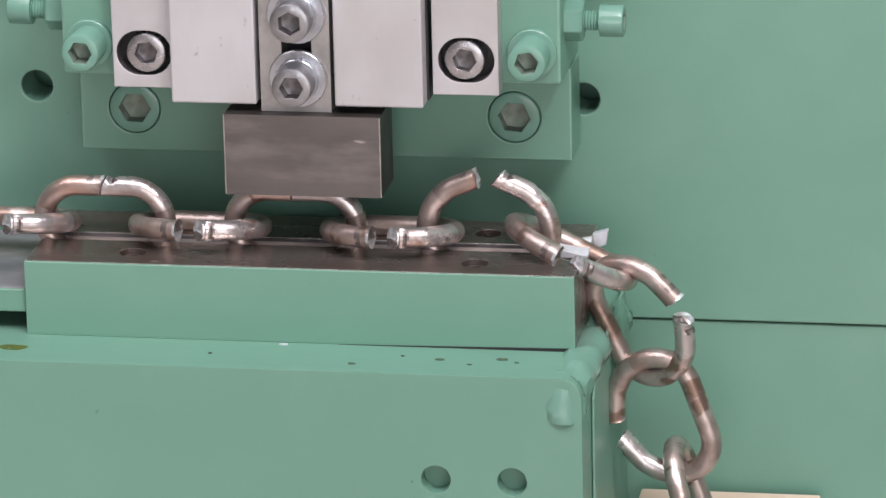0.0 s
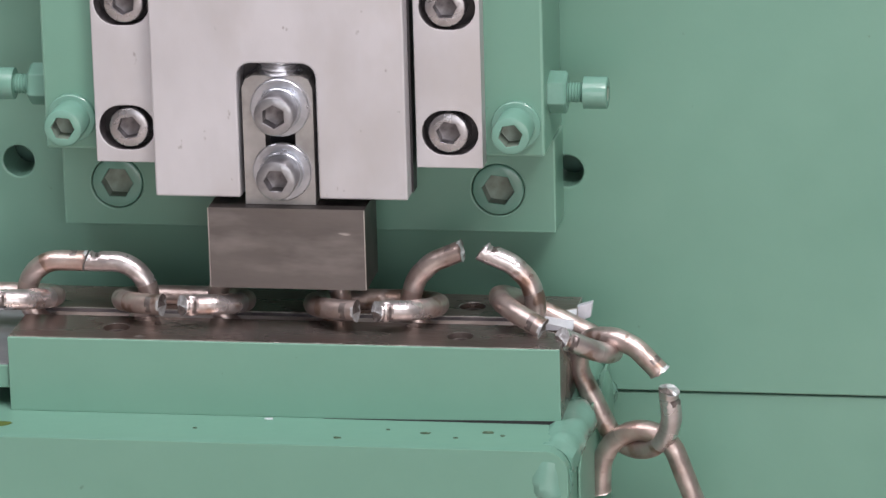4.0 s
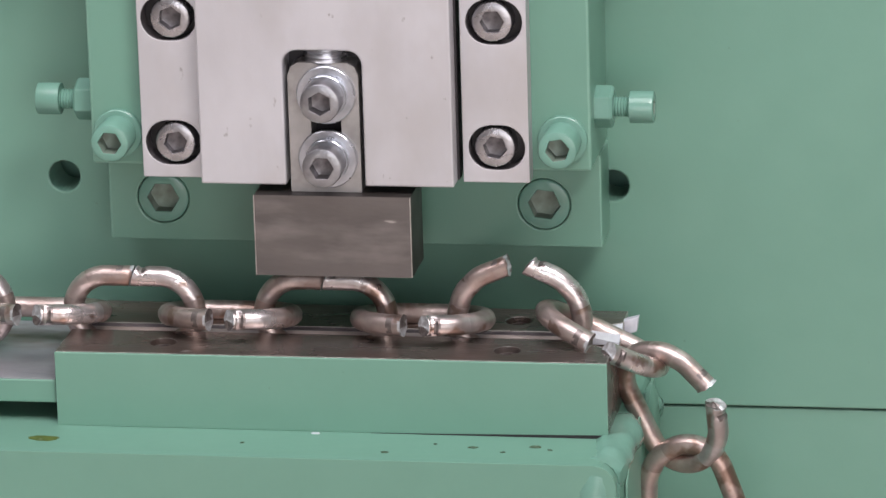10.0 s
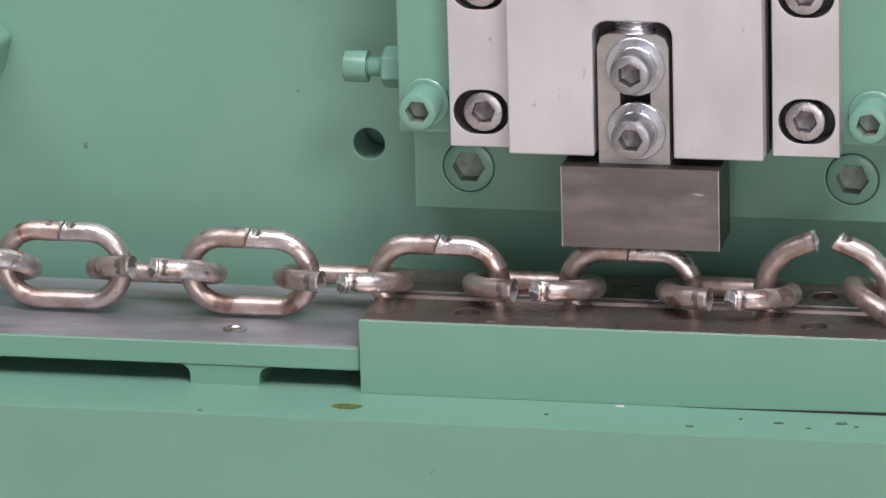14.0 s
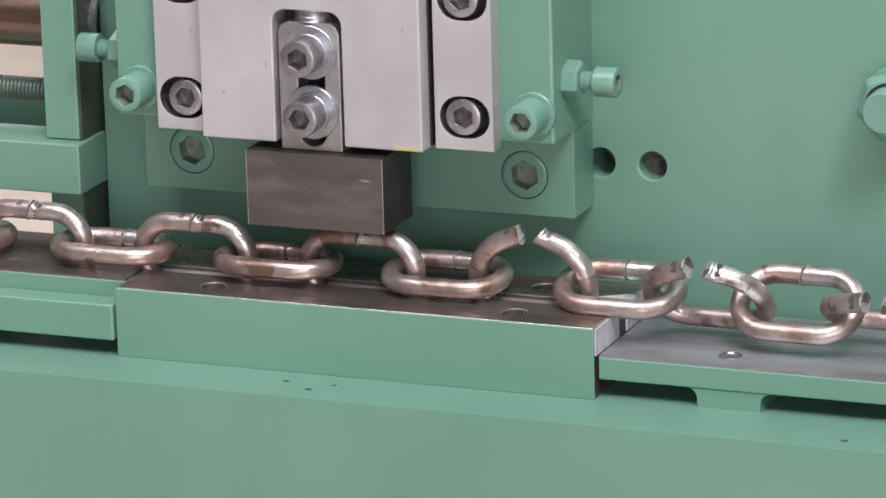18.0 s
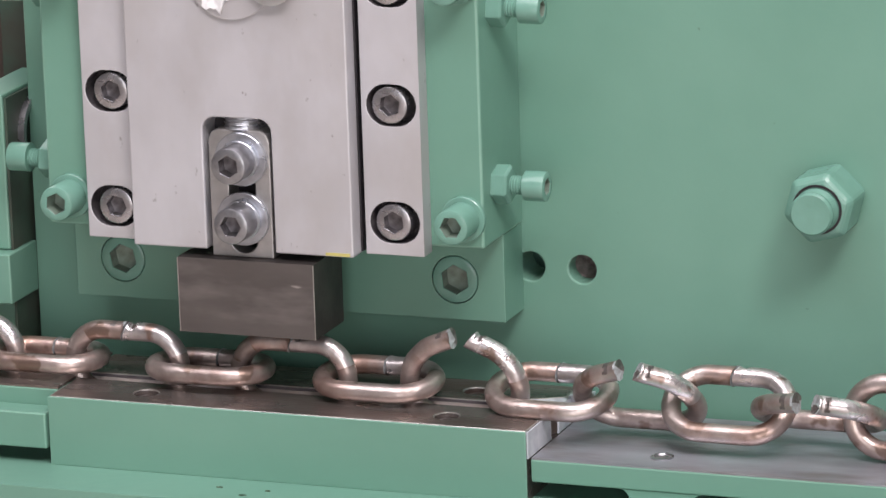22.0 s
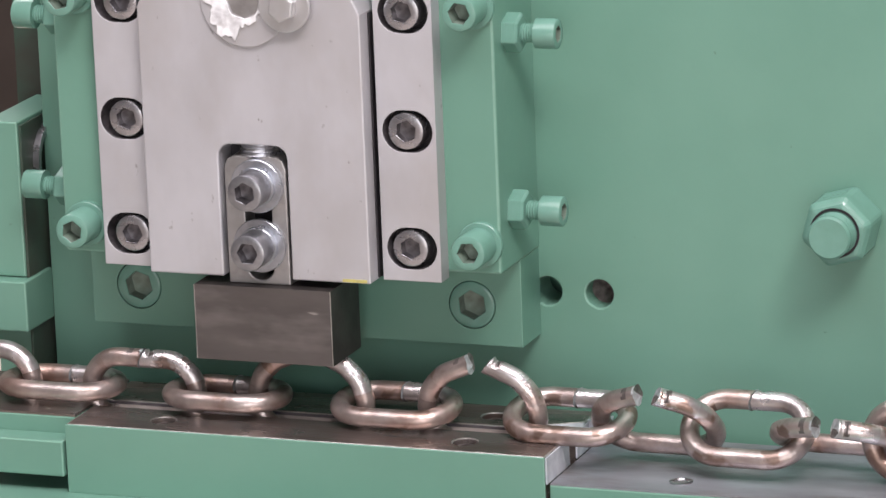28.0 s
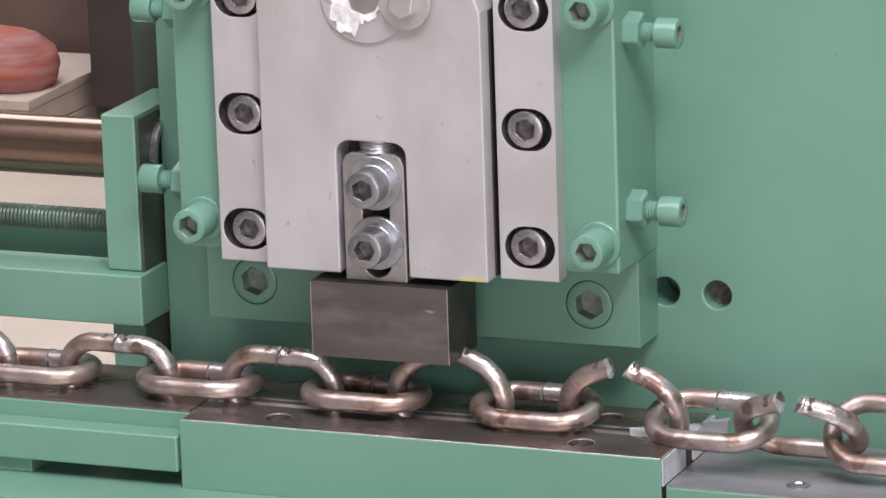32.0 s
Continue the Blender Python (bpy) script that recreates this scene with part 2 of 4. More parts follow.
HALL = material("plain_hall_plaster", (0.42, 0.41, 0.40), 0.8, 0.0, (0.36, 0.35, 0.34), 0.7, 3.0, 5.0, 0.2, 50.0)
BROWN = material("dark_brown_panel", (0.060, 0.045, 0.040), 0.6, 0.0, (0.045, 0.035, 0.03), 0.7, 8.0, 4.0)
BACKDROP_BROWN = material("dull_brown_backdrop", (0.20, 0.130, 0.115), 0.8, 0.0, (0.155, 0.10, 0.09), 0.8, 9.0, 5.0, 0.2, 60.0)
RED = material("red_sacking", (0.36, 0.10, 0.09), 0.8, 0.0, (0.42, 0.24, 0.23), 0.9, 16.0, 6.0, 0.4, 60.0, stretch=(1, 1, 7), stain=(0.60, 0.15, 0.06), stain_scale=5.0, stain_amount=0.5)
PALE = material("pale_board", (0.62, 0.52, 0.46), 0.7, 0.0, (0.54, 0.45, 0.40), 0.7, 20.0)
TAN = material("tan_plywood", (0.62, 0.50, 0.40), 0.65, 0.0, (0.52, 0.41, 0.32), 0.7, 18.0, 5.0, 0.1, 80.0, stretch=(1, 1, 6))
OLIVE = material("olive_oil_puddle", (0.10, 0.13, 0.03), 0.25, 0.0, (0.06, 0.09, 0.03), 0.7, 150.0)
OIL = material("dark_oil_spot", (0.05, 0.075, 0.05), 0.25, 0.0, (0.09, 0.12, 0.07), 0.7, 150.0)
YELLOW = material("yellow_paint_mark", (0.50, 0.44, 0.12), 0.5, 0.0, (0.42, 0.38, 0.20), 0.6, 200.0)

# ---- building helpers ----


def finish(bm, name, mats, smooth=False):
    me = bpy.data.meshes.new(name)
    bmesh.ops.recalc_face_normals(bm, faces=bm.faces)
    bm.to_mesh(me)
    bm.free()
    for m in mats if isinstance(mats, (list, tuple)) else [mats]:
        me.materials.append(m)
    if smooth:
        me.polygons.foreach_set("use_smooth", [True] * len(me.polygons))
        me.set_sharp_from_angle(angle=radians(32))
    return me


def thing(name, label, category, bm=None, mats=None, at=None, group="", kind="", smooth=False, bevel=0.0):
    ob = new(name, finish(bm, name, mats, smooth) if bm else None)
    ob.matrix_world = at or pose(0, 0, H)
    if bevel:
        round_edges(ob, bevel)
    return tagged(ob, label, category, group, kind)


def part(name, bm, mats, parent, label="", at=None, smooth=False, bevel=0.0):
    ob = new(name, bm if isinstance(bm, bpy.types.Mesh) else finish(bm, name, mats, smooth))
    ob.parent = parent
    if at:
        ob.matrix_basis = at
    if bevel:
        round_edges(ob, bevel)
    return tagged(ob, label)


def round_edges(ob, width):
    mod = ob.modifiers.new("worn_edges", "BEVEL")
    mod.width, mod.segments, mod.limit_method, mod.angle_limit = width, 2, "ANGLE", radians(40)
    edge = {GREEN: GREEN_EDGE, TOOL_STEEL: EDGE_STEEL, ANVIL_STEEL: EDGE_STEEL}.get(ob.data.materials[0])
    if edge and width < 0.0025:
        ob.data.materials.append(edge)
        mod.material = len(ob.data.materials) - 1


def box(x0, x1, y0, y1, z0, z1, bm=None):
    bm = bm or bmesh.new()
    v = [bm.verts.new((x, y, z)) for x in (x0, x1) for y in (y0, y1) for z in (z0, z1)]
    for f in ((0, 1, 3, 2), (4, 6, 7, 5), (0, 4, 5, 1), (2, 3, 7, 6), (0, 2, 6, 4), (1, 5, 7, 3)):
        bm.faces.new([v[i] for i in f])
    return bm


def plate(outer, holes, y0, y1, axis="y"):
    """An extruded outline with holes. Points are (x, z) for axis y, (y, z) for axis x, (x, y) for axis z."""
    bm = bmesh.new()
    put = {"y": lambda a, b: (a, y0, b), "x": lambda a, b: (y0, a, b), "z": lambda a, b: (a, b, y0)}[axis]
    edges = []
    for loop in [outer, *holes]:
        vs = [bm.verts.new(put(a, b)) for a, b in loop]
        edges += [bm.edges.new((vs[i], vs[(i + 1) % len(vs)])) for i in range(len(vs))]
    fill = bmesh.ops.triangle_fill(bm, use_beauty=True, edges=edges)
    faces = [g for g in fill["geom"] if isinstance(g, bmesh.types.BMFace)]
    bmesh.ops.dissolve_limit(bm, angle_limit=0.01, verts=bm.verts, edges=[e for e in bm.edges if len(e.link_faces) == 2])
    faces = list(bm.faces)
    got = bmesh.ops.extrude_face_region(bm, geom=faces)
    step = {"y": (0, y1 - y0, 0), "x": (y1 - y0, 0, 0), "z": (0, 0, y1 - y0)}[axis]
    bmesh.ops.translate(bm, vec=step, verts=[g for g in got["geom"] if isinstance(g, bmesh.types.BMVert)])
    return bm


def circle(cx, cz, r, n=32):
    return [(cx + r * math.cos(2 * math.pi * i / n), cz + r * math.sin(2 * math.pi * i / n)) for i in range(n)]


def obround(cx, cz, w, h, n=12):
    r, s = h / 2, (w - h) / 2
    right = [(cx + s + r * math.sin(a), cz + r * math.cos(a)) for a in (math.pi * i / n for i in range(n + 1))]
    left = [(cx - s - r * math.sin(a), cz - r * math.cos(a)) for a in (math.pi * i / n for i in range(n + 1))]
    return right + left


def lathe(profile, n=32, axis="y", bm=None, caps=True):
    """Turns (radius, place along the axis) round the axis."""
    bm = bm or bmesh.new()
    rings = []
    for r, a in profile:
        ring = []
        for i in range(n):
            c, s = r * math.cos(2 * math.pi * i / n), r * math.sin(2 * math.pi * i / n)
            ring.append(bm.verts.new((c, a, s) if axis == "y" else (a, c, s) if axis == "x" else (c, s, a)))
        rings.append(ring)
    for p, q in zip(rings, rings[1:]):
        for i in range(n):
            bm.faces.new((p[i], p[(i + 1) % n], q[(i + 1) % n], q[i]))
    if caps:
        bm.faces.new(rings[0])
        bm.faces.new(rings[-1])
    return bm


def hexagon(r, axis_place, turn=0.0):
    return [(r * math.cos(math.pi * i / 3 + turn), axis_place, r * math.sin(math.pi * i / 3 + turn)) for i in range(6)]


def cap_screw(r, h, af, turn=0.3, n=32, pocket=1):
    """A socket-head screw whose face looks along -y; its seat lies at y = 0."""
    bm = bmesh.new()
    prof = [(r, 0.0), (r, -h + 0.1 * r), (r * 0.97, -h + 0.04 * r), (r * 0.9, -h)]
    rings = [[bm.verts.new((q * math.cos(2 * math.pi * i / n), y, q * math.sin(2 * math.pi * i / n))) for i in range(n)] for q, y in prof]
    for p, q in zip(rings, rings[1:]):
        for i in range(n):
            bm.faces.new((p[i], p[(i + 1) % n], q[(i + 1) % n], q[i]))
    bm.faces.new(rings[0])
    hr = af / math.sqrt(3)
    rim = [bm.verts.new(p) for p in hexagon(hr * 1.04, -h, turn)]
    low = [bm.verts.new(p) for p in hexagon(hr, -h + 0.03 * r, turn)]
    deep = [bm.verts.new(p) for p in hexagon(hr, -h * 0.45, turn)]
    tip = bm.verts.new((0, -h * 0.38, 0))
    per = n // 6
    edges = [bm.edges.get((rings[-1][i], rings[-1][(i + 1) % n])) for i in range(n)]
    edges += [bm.edges.new((rim[i], rim[(i + 1) % 6])) for i in range(6)]
    bmesh.ops.triangle_fill(bm, use_beauty=True, edges=edges)
    for p, q, m in ((rim, low, 0), (low, deep, pocket)):
        for i in range(6):
            bm.faces.new((p[i], p[(i + 1) % 6], q[(i + 1) % 6], q[i])).material_index = m
    for i in range(6):
        bm.faces.new((deep[i], deep[(i + 1) % 6], tip)).material_index = pocket
    return bm


def hex_prism(r, y0, y1, turn=0.0, chamfer=0.12, bm=None):
    """A nut along y with chamfered corners towards y0."""
    bm = bm or bmesh.new()
    a = [bm.verts.new(p) for p in hexagon(r * (1 - chamfer), y0, turn)]
    b = [bm.verts.new(p) for p in hexagon(r, y0 + (y1 - y0) * 0.14, turn)]
    c = [bm.verts.new(p) for p in hexagon(r, y1, turn)]
    for p, q in ((a, b), (b, c)):
        for i in range(6):
            bm.faces.new((p[i], p[(i + 1) % 6], q[(i + 1) % 6], q[i]))
    bm.faces.new(a)
    bm.faces.new(c)
    return bm


def tube(points, r, n=14, bm=None, mat_cap=0):
    """A round bar along points in the xz plane."""
    bm = bm or bmesh.new()
    rings = []
    for i, p in enumerate(points):
        t = (Vector(points[min(i + 1, len(points) - 1)]) - Vector(points[max(i - 1, 0)])).normalized()
        side = Vector((0, 1, 0))
        up = t.cross(side)
        rings.append([bm.verts.new(Vector(p) + r * (math.cos(2 * math.pi * k / n) * side + math.sin(2 * math.pi * k / n) * up)) for k in range(n)])
    for p, q in zip(rings, rings[1:]):
        for k in range(n):
            bm.faces.new((p[k], p[(k + 1) % n], q[(k + 1) % n], q[k]))
    bm.faces.new(rings[0])
    bm.faces.new(rings[-1]).material_index = mat_cap
    return bm


# ---- the hall ----
thing("floor", "bare tan workshop floor", "floor", box(-7, 7, -6, 9, -0.1, 0), FLOOR, at=pose(0, 0, 0), kind="structure")
thing("wall_north", "plain pale hall wall", "wall", box(-7, 7, 9, 9.2, 0, 4.4), HALL, at=pose(0, 0, 0), kind="structure")
thing("wall_west", "plain pale hall wall", "wall", box(-7.2, -7, -6.2, 9.2, 0, 4.4), HALL, at=pose(0, 0, 0), kind="structure")
thing("wall_east", "plain pale hall wall", "wall", box(7, 7.2, -6.2, 9.2, 0, 4.4), HALL, at=pose(0, 0, 0), kind="structure")
thing("wall_south", "plain pale hall wall with a wide gate opening", "wall",
      plate([(-7, 0), (-0.5, 0), (-0.5, 3.3), (4.3, 3.3), (4.3, 0), (7, 0), (7, 4.4), (-7, 4.4)], [], -6.2, -6.0), HALL, at=pose(0, 0, 0), kind="structure")
thing("ceiling", "plain hall ceiling with a skylight opening", "ceiling",
      plate([(-7.2, -6.2), (7.2, -6.2), (7.2, 9.2), (-7.2, 9.2)], [[(-2.6, -3.2), (3.3, -3.2), (3.3, -0.3), (-2.6, -0.3)], [(-5.0, 2.0), (-1.0, 2.0), (-1.0, 5.5), (-5.0, 5.5)]], 4.4, 4.6, "z"), HALL, at=pose(0, 0, 0), kind="structure")

# ---- machine frame: back wall, base, rails ----
WALL_Y = 0.079
LEFT_END = DX - 0.1795
HX, HZ = (-0.1703, 0.1403, 0.1422, 0.1743), -0.0428
panel = thing("machine_frame", "green painted machine frame with a back plate and base", "machine frame")
holes = [circle(HX[0], HZ, 0.0090, 24), circle(HX[1], HZ, 0.0090, 24), circle(DX + HX[2], HZ, 0.0088, 24), circle(DX + HX[3], HZ, 0.0086, 24)]
part("back_plate", plate([(LEFT_END, -0.1692), (1.6, -0.1692), (1.6, 0.62), (LEFT_END, 0.62)], holes, WALL_Y, WALL_Y + 0.03), GREEN, panel, bevel=0.001)
part("back_plate", box(LEFT_END, 1.6, WALL_Y + 0.002, WALL_Y + 0.03, -1.0, -0.1706), GREEN, panel, bevel=0.001)
part("backing", box(LEFT_END + 0.004, 1.59, WALL_Y + 0.042, WALL_Y + 0.06, -1.0, 0.61), GREEN, panel)
# The bottom gets the dark mark steel so that the hole looks dark.
part("hole_bottom", lathe([(0.00855, 0.0125), (0.0001, 0.0200)], 24, caps=False), MARK_AND_HOLE, panel, at=pose(DX + HX[3], WALL_Y, HZ))
BASE_END, BASE_Y = 0.1605, -0.084
part("base", plate([(-2.6, -1.05), (BASE_END, -1.05), *[(BASE_END - 0.012 + 0.012 * math.cos(a), -0.1615 + 0.012 * math.sin(a)) for a in (math.pi / 16 * i for i in range(9))], (-2.6, -0.1495)], [circle(0.0814, -0.2088, 0.0080, 24), circle(0.1225, -0.2087, 0.0080, 24)], BASE_Y, WALL_Y - 0.001), GREEN, panel, bevel=0.004)
for x in (0.0814, 0.1225):
    part("hole_bottom", lathe([(0.0079, 0.0), (0.0079, 0.02)], 24), GREEN, panel, at=pose(x, BASE_Y + 0.0105, -0.2088))
part("end_gusset", plate([(-0.050, -0.172), (-0.028, -0.155), (WALL_Y - 0.002, -0.1505), (WALL_Y - 0.002, -0.60), (-0.050, -0.60)], [], BASE_END + 0.0003, BASE_END + 0.0018, "x"), GREEN, panel, bevel=0.0008)
part("end_boss", lathe([(0.021, 0.0), (0.021, 0.002), (0.017, 0.004)], 36, "x"), GREEN, panel, at=pose(BASE_END + 0.0017, 0.045, -0.168), smooth=True)


def weld(way, r, lump):
    """A lumpy bead along a way of (x, y, z) places, thinner at its ends."""
    pts = [Vector(a).lerp(Vector(b), i / 7) for a, b in zip(way, way[1:]) for i in range(7)] + [Vector(way[-1])]
    bm, rings = bmesh.new(), []
    for i, p in enumerate(pts):
        t = (pts[min(i + 1, len(pts) - 1)] - pts[max(i - 1, 0)]).normalized()
        u = t.orthogonal().normalized()
        v = t.cross(u)
        k = r * min(1.0, 0.35 + 0.30 * min(i, len(pts) - 1 - i))
        ring = []
        for a in (math.pi / 8 * n for n in range(16)):
            q = p + k * (math.cos(a) * u + math.sin(a) * v)
            ring.append(bm.verts.new(p + (q - p) * (1 + lump * noise.noise(q * 110) + 0.4 * lump * noise.noise(q * 320))))
        rings.append(ring)
    for a, b in zip(rings, rings[1:]):
        for n in range(16):
            bm.faces.new((a[n], a[(n + 1) % 16], b[(n + 1) % 16], b[n]))
    bm.faces.new(rings[0])
    bm.faces.new(rings[-1])
    return bm


part("weld_bead", weld([(0.1500, -0.0760, -0.1800), (0.1500, -0.0755, -0.1620), (0.1525, -0.060, -0.1590), (0.1530, -0.030, -0.1585), (0.1545, 0.015, -0.1600)], 0.0112, 0.16), GREEN_BOLT, panel, "lumpy painted weld", smooth=True)
part("weld_bead", weld([(0.1585, 0.055, -0.1570), (0.1620, 0.066, -0.1640), (0.1610, 0.074, -0.1760)], 0.0058, 0.35), GREEN_BOLT, panel, "lumpy painted weld", smooth=True)
for x, y, w, h in ((0.0349, -0.0711, 0.0022, 0.0012), (-0.0441, -0.0617, 0.0013, 0.0009), (0.0811, -0.0600, 0.0030, 0.0014), (0.1141, -0.0564, 0.0034, 0.0020), (0.098, -0.0665, 0.0014, 0.0009),
                   (0.1225, -0.0610, 0.0016, 0.0012), (0.060, -0.0560, 0.0012, 0.0008), (DX - 0.004, -0.0574, 0.0022, 0.0013), (DX + 0.0148, -0.0684, 0.0024, 0.0013), (DX + 0.0261, -0.0573, 0.0017, 0.0011), (DX + 0.3366, -0.0703, 0.0021, 0.0018), (DX + 0.492, -0.0790, 0.0014, 0.0009)):
    pts = [(x + w * math.cos(a) * random.uniform(0.7, 1.1), y + h * math.sin(a) * random.uniform(0.7, 1.1)) for a in (math.pi / 6 * i for i in range(12))]
    part("oil_spot", plate(pts, [], -0.1495, -0.1491, "z"), OIL, panel, "dark oil spot")
pts = [(-0.1535 + 0.0085 * math.cos(a) * random.uniform(0.75, 1.1), -0.0632 + 0.0042 * math.sin(a) * random.uniform(0.7, 1.1)) for a in (math.pi / 9 * i for i in range(18))]
part("oil_spot", plate(pts, [], -0.1495, -0.1491, "z"), OLIVE, panel, "olive green oil puddle")
part("paint_chip", plate([(-0.0100, -0.0436), (-0.0078, -0.0446), (-0.0050, -0.0440), (-0.0058, -0.0424), (-0.0090, -0.0426)], [], -0.1495, -0.1490, "z"), PALE_STEEL, panel, "bare bright chip")
board = thing("plywood_board", "tan plywood board leaning on the machine frame", "board", box(0.1710, 0.2721, 0.045, 0.072, 0, 0.782), TAN, at=pose(0, 0, 0), bevel=0.001)

# ---- press head ----
SCREW = finish(cap_screw(0.0109, 0.012, 0.0112, 0.25), "screw", [BOLT_STEEL, SOCKET], True)
BIG = finish(cap_screw(0.0104, 0.0215, 0.0114, 0.4), "screw", [GREEN_BOLT, GREEN_SOCKET], True)
PLATE_SCREW = finish(cap_screw(0.0143, 0.016, 0.0155, 0.1), "screw", [GREEN_BOLT, GREEN_SOCKET], True)
WASHER = finish(lathe([(0.0134, 0.0), (0.0134, -0.0030), (0.0129, -0.0034), (0.006, -0.0034)]), "washer", GREEN_BOLT, True)


def guide_press(at, plate_right, side_right, bolt_right, stud_rise):
    head = thing("guide_press", "green press body with bright guide strips and socket screws", "press", group="presses of the line", at=at)
    part("mounting_plate", plate([(-0.137, -0.0688), (plate_right, -0.0688), (plate_right, -0.0162), (-0.137, -0.0162)], [circle(s * 0.1065, -0.0448, 0.0147) for s in (-1, 1)], 0.0466, WALL_Y), GREEN, head, bevel=0.0012)
    part("housing", box(-0.137, side_right, 0.0125, WALL_Y, -0.0160, 0.34), GREEN, head, bevel=0.0015)
    for side in (-1, 1):
        slots = [obround(side * 0.0885, z, 0.0305, 0.0245) for z in (0, 0.0693, 0.139, 0.208)]
        bm = plate([(side * 0.070, -0.0195), (side * 0.106, -0.0195), (side * 0.106, 0.27), (side * 0.070, 0.27)], slots, 0.0, 0.0125)
        bm.normal_update()
        # Slot walls take a darker material than the strip's face.
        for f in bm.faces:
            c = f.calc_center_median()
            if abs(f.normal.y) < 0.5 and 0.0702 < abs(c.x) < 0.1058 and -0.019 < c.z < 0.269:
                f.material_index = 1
        strip = part("guide_strip", bm, [GROUND_STEEL, DARK_WALL], head, "ground bright steel guide strip", bevel=0.0008)
        # The seat behind the slots is near black.
        part("slot_seat", box(side * 0.0885 - 0.0165, side * 0.0885 + 0.0165, 0.0118, 0.0140, -0.014, 0.235), DARK, strip, "dark seat behind the slots")
        for z in (0, 0.0693, 0.139, 0.208):
            part("screw", SCREW, None, strip, "steel socket screw", at=pose(side * 0.0875, 0.0118, z, 0, random.uniform(0, 60), 0))
        for z in (0.0018, 0.1415):
            bolt = part("screw", BIG, None, head, at=pose(bolt_right if side > 0 else -0.1217, 0.0105, z, 0, random.uniform(0, 60), 0))
            part("washer", WASHER, None, bolt, at=pose(0, 0.0020, 0))
        part("screw", PLATE_SCREW, None, head, at=pose(side * 0.1065, 0.0622, -0.0448, 0, random.uniform(0, 60), 0))
        for z in (0.0135, 0.118):
            bm = lathe([(0.0050, 0.0), (0.0056, 0.001)] + [(0.0050 + 0.0007 * (i % 2), 0.001 + 0.0008 * i) for i in range(1, 26)], 20, "x")
            stud = part("set_screw", bm, GREEN_BOLT, head, at=pose(0.1359 if side > 0 else -0.1384, 0.036, z + stud_rise, 0, 0, 0 if side > 0 else 180), smooth=True)
            part("nut", hex_prism(0.0118, -0.0108, 0.0, 0.35 if side > 0 else 0.70), GREEN_BOLT, stud, at=pose(0.001, 0, 0, 0, 0, 90), bevel=0.0006)
            part("screw_head", cap_screw(0.0088, 0.013, 0.0088, 0.2, 24), [GREEN_BOLT, GREEN_SOCKET], stud, at=pose(0.0205, 0, 0, 0, 0, 90), smooth=True)
    return head


guide_press(pose(0, 0, H), 0.1382, 0.1378, 0.1227, 0.0005)
guide_press(pose(DX, 0, H), 0.1374, 0.1383, 0.1266, 0.0038)

# ---- slide with its pressing tool ----
TOOL_SCREW = finish(cap_screw(0.0108, 0.0150, 0.0112, 0.2), "screw", [HEAD_STEEL, SOCKET], True)
FLAT_WASHER = finish(lathe([(0.0160, 0.0), (0.0160, -0.0026), (0.0155, -0.003), (0.006, -0.003)]), "washer", WASHER_STEEL, True)
LOCK_WASHER = finish(lathe([(0.0118, 0.0), (0.0118, -0.0030), (0.0113, -0.0034), (0.006, -0.0034)]), "lock_washer", WASHER_STEEL, True)


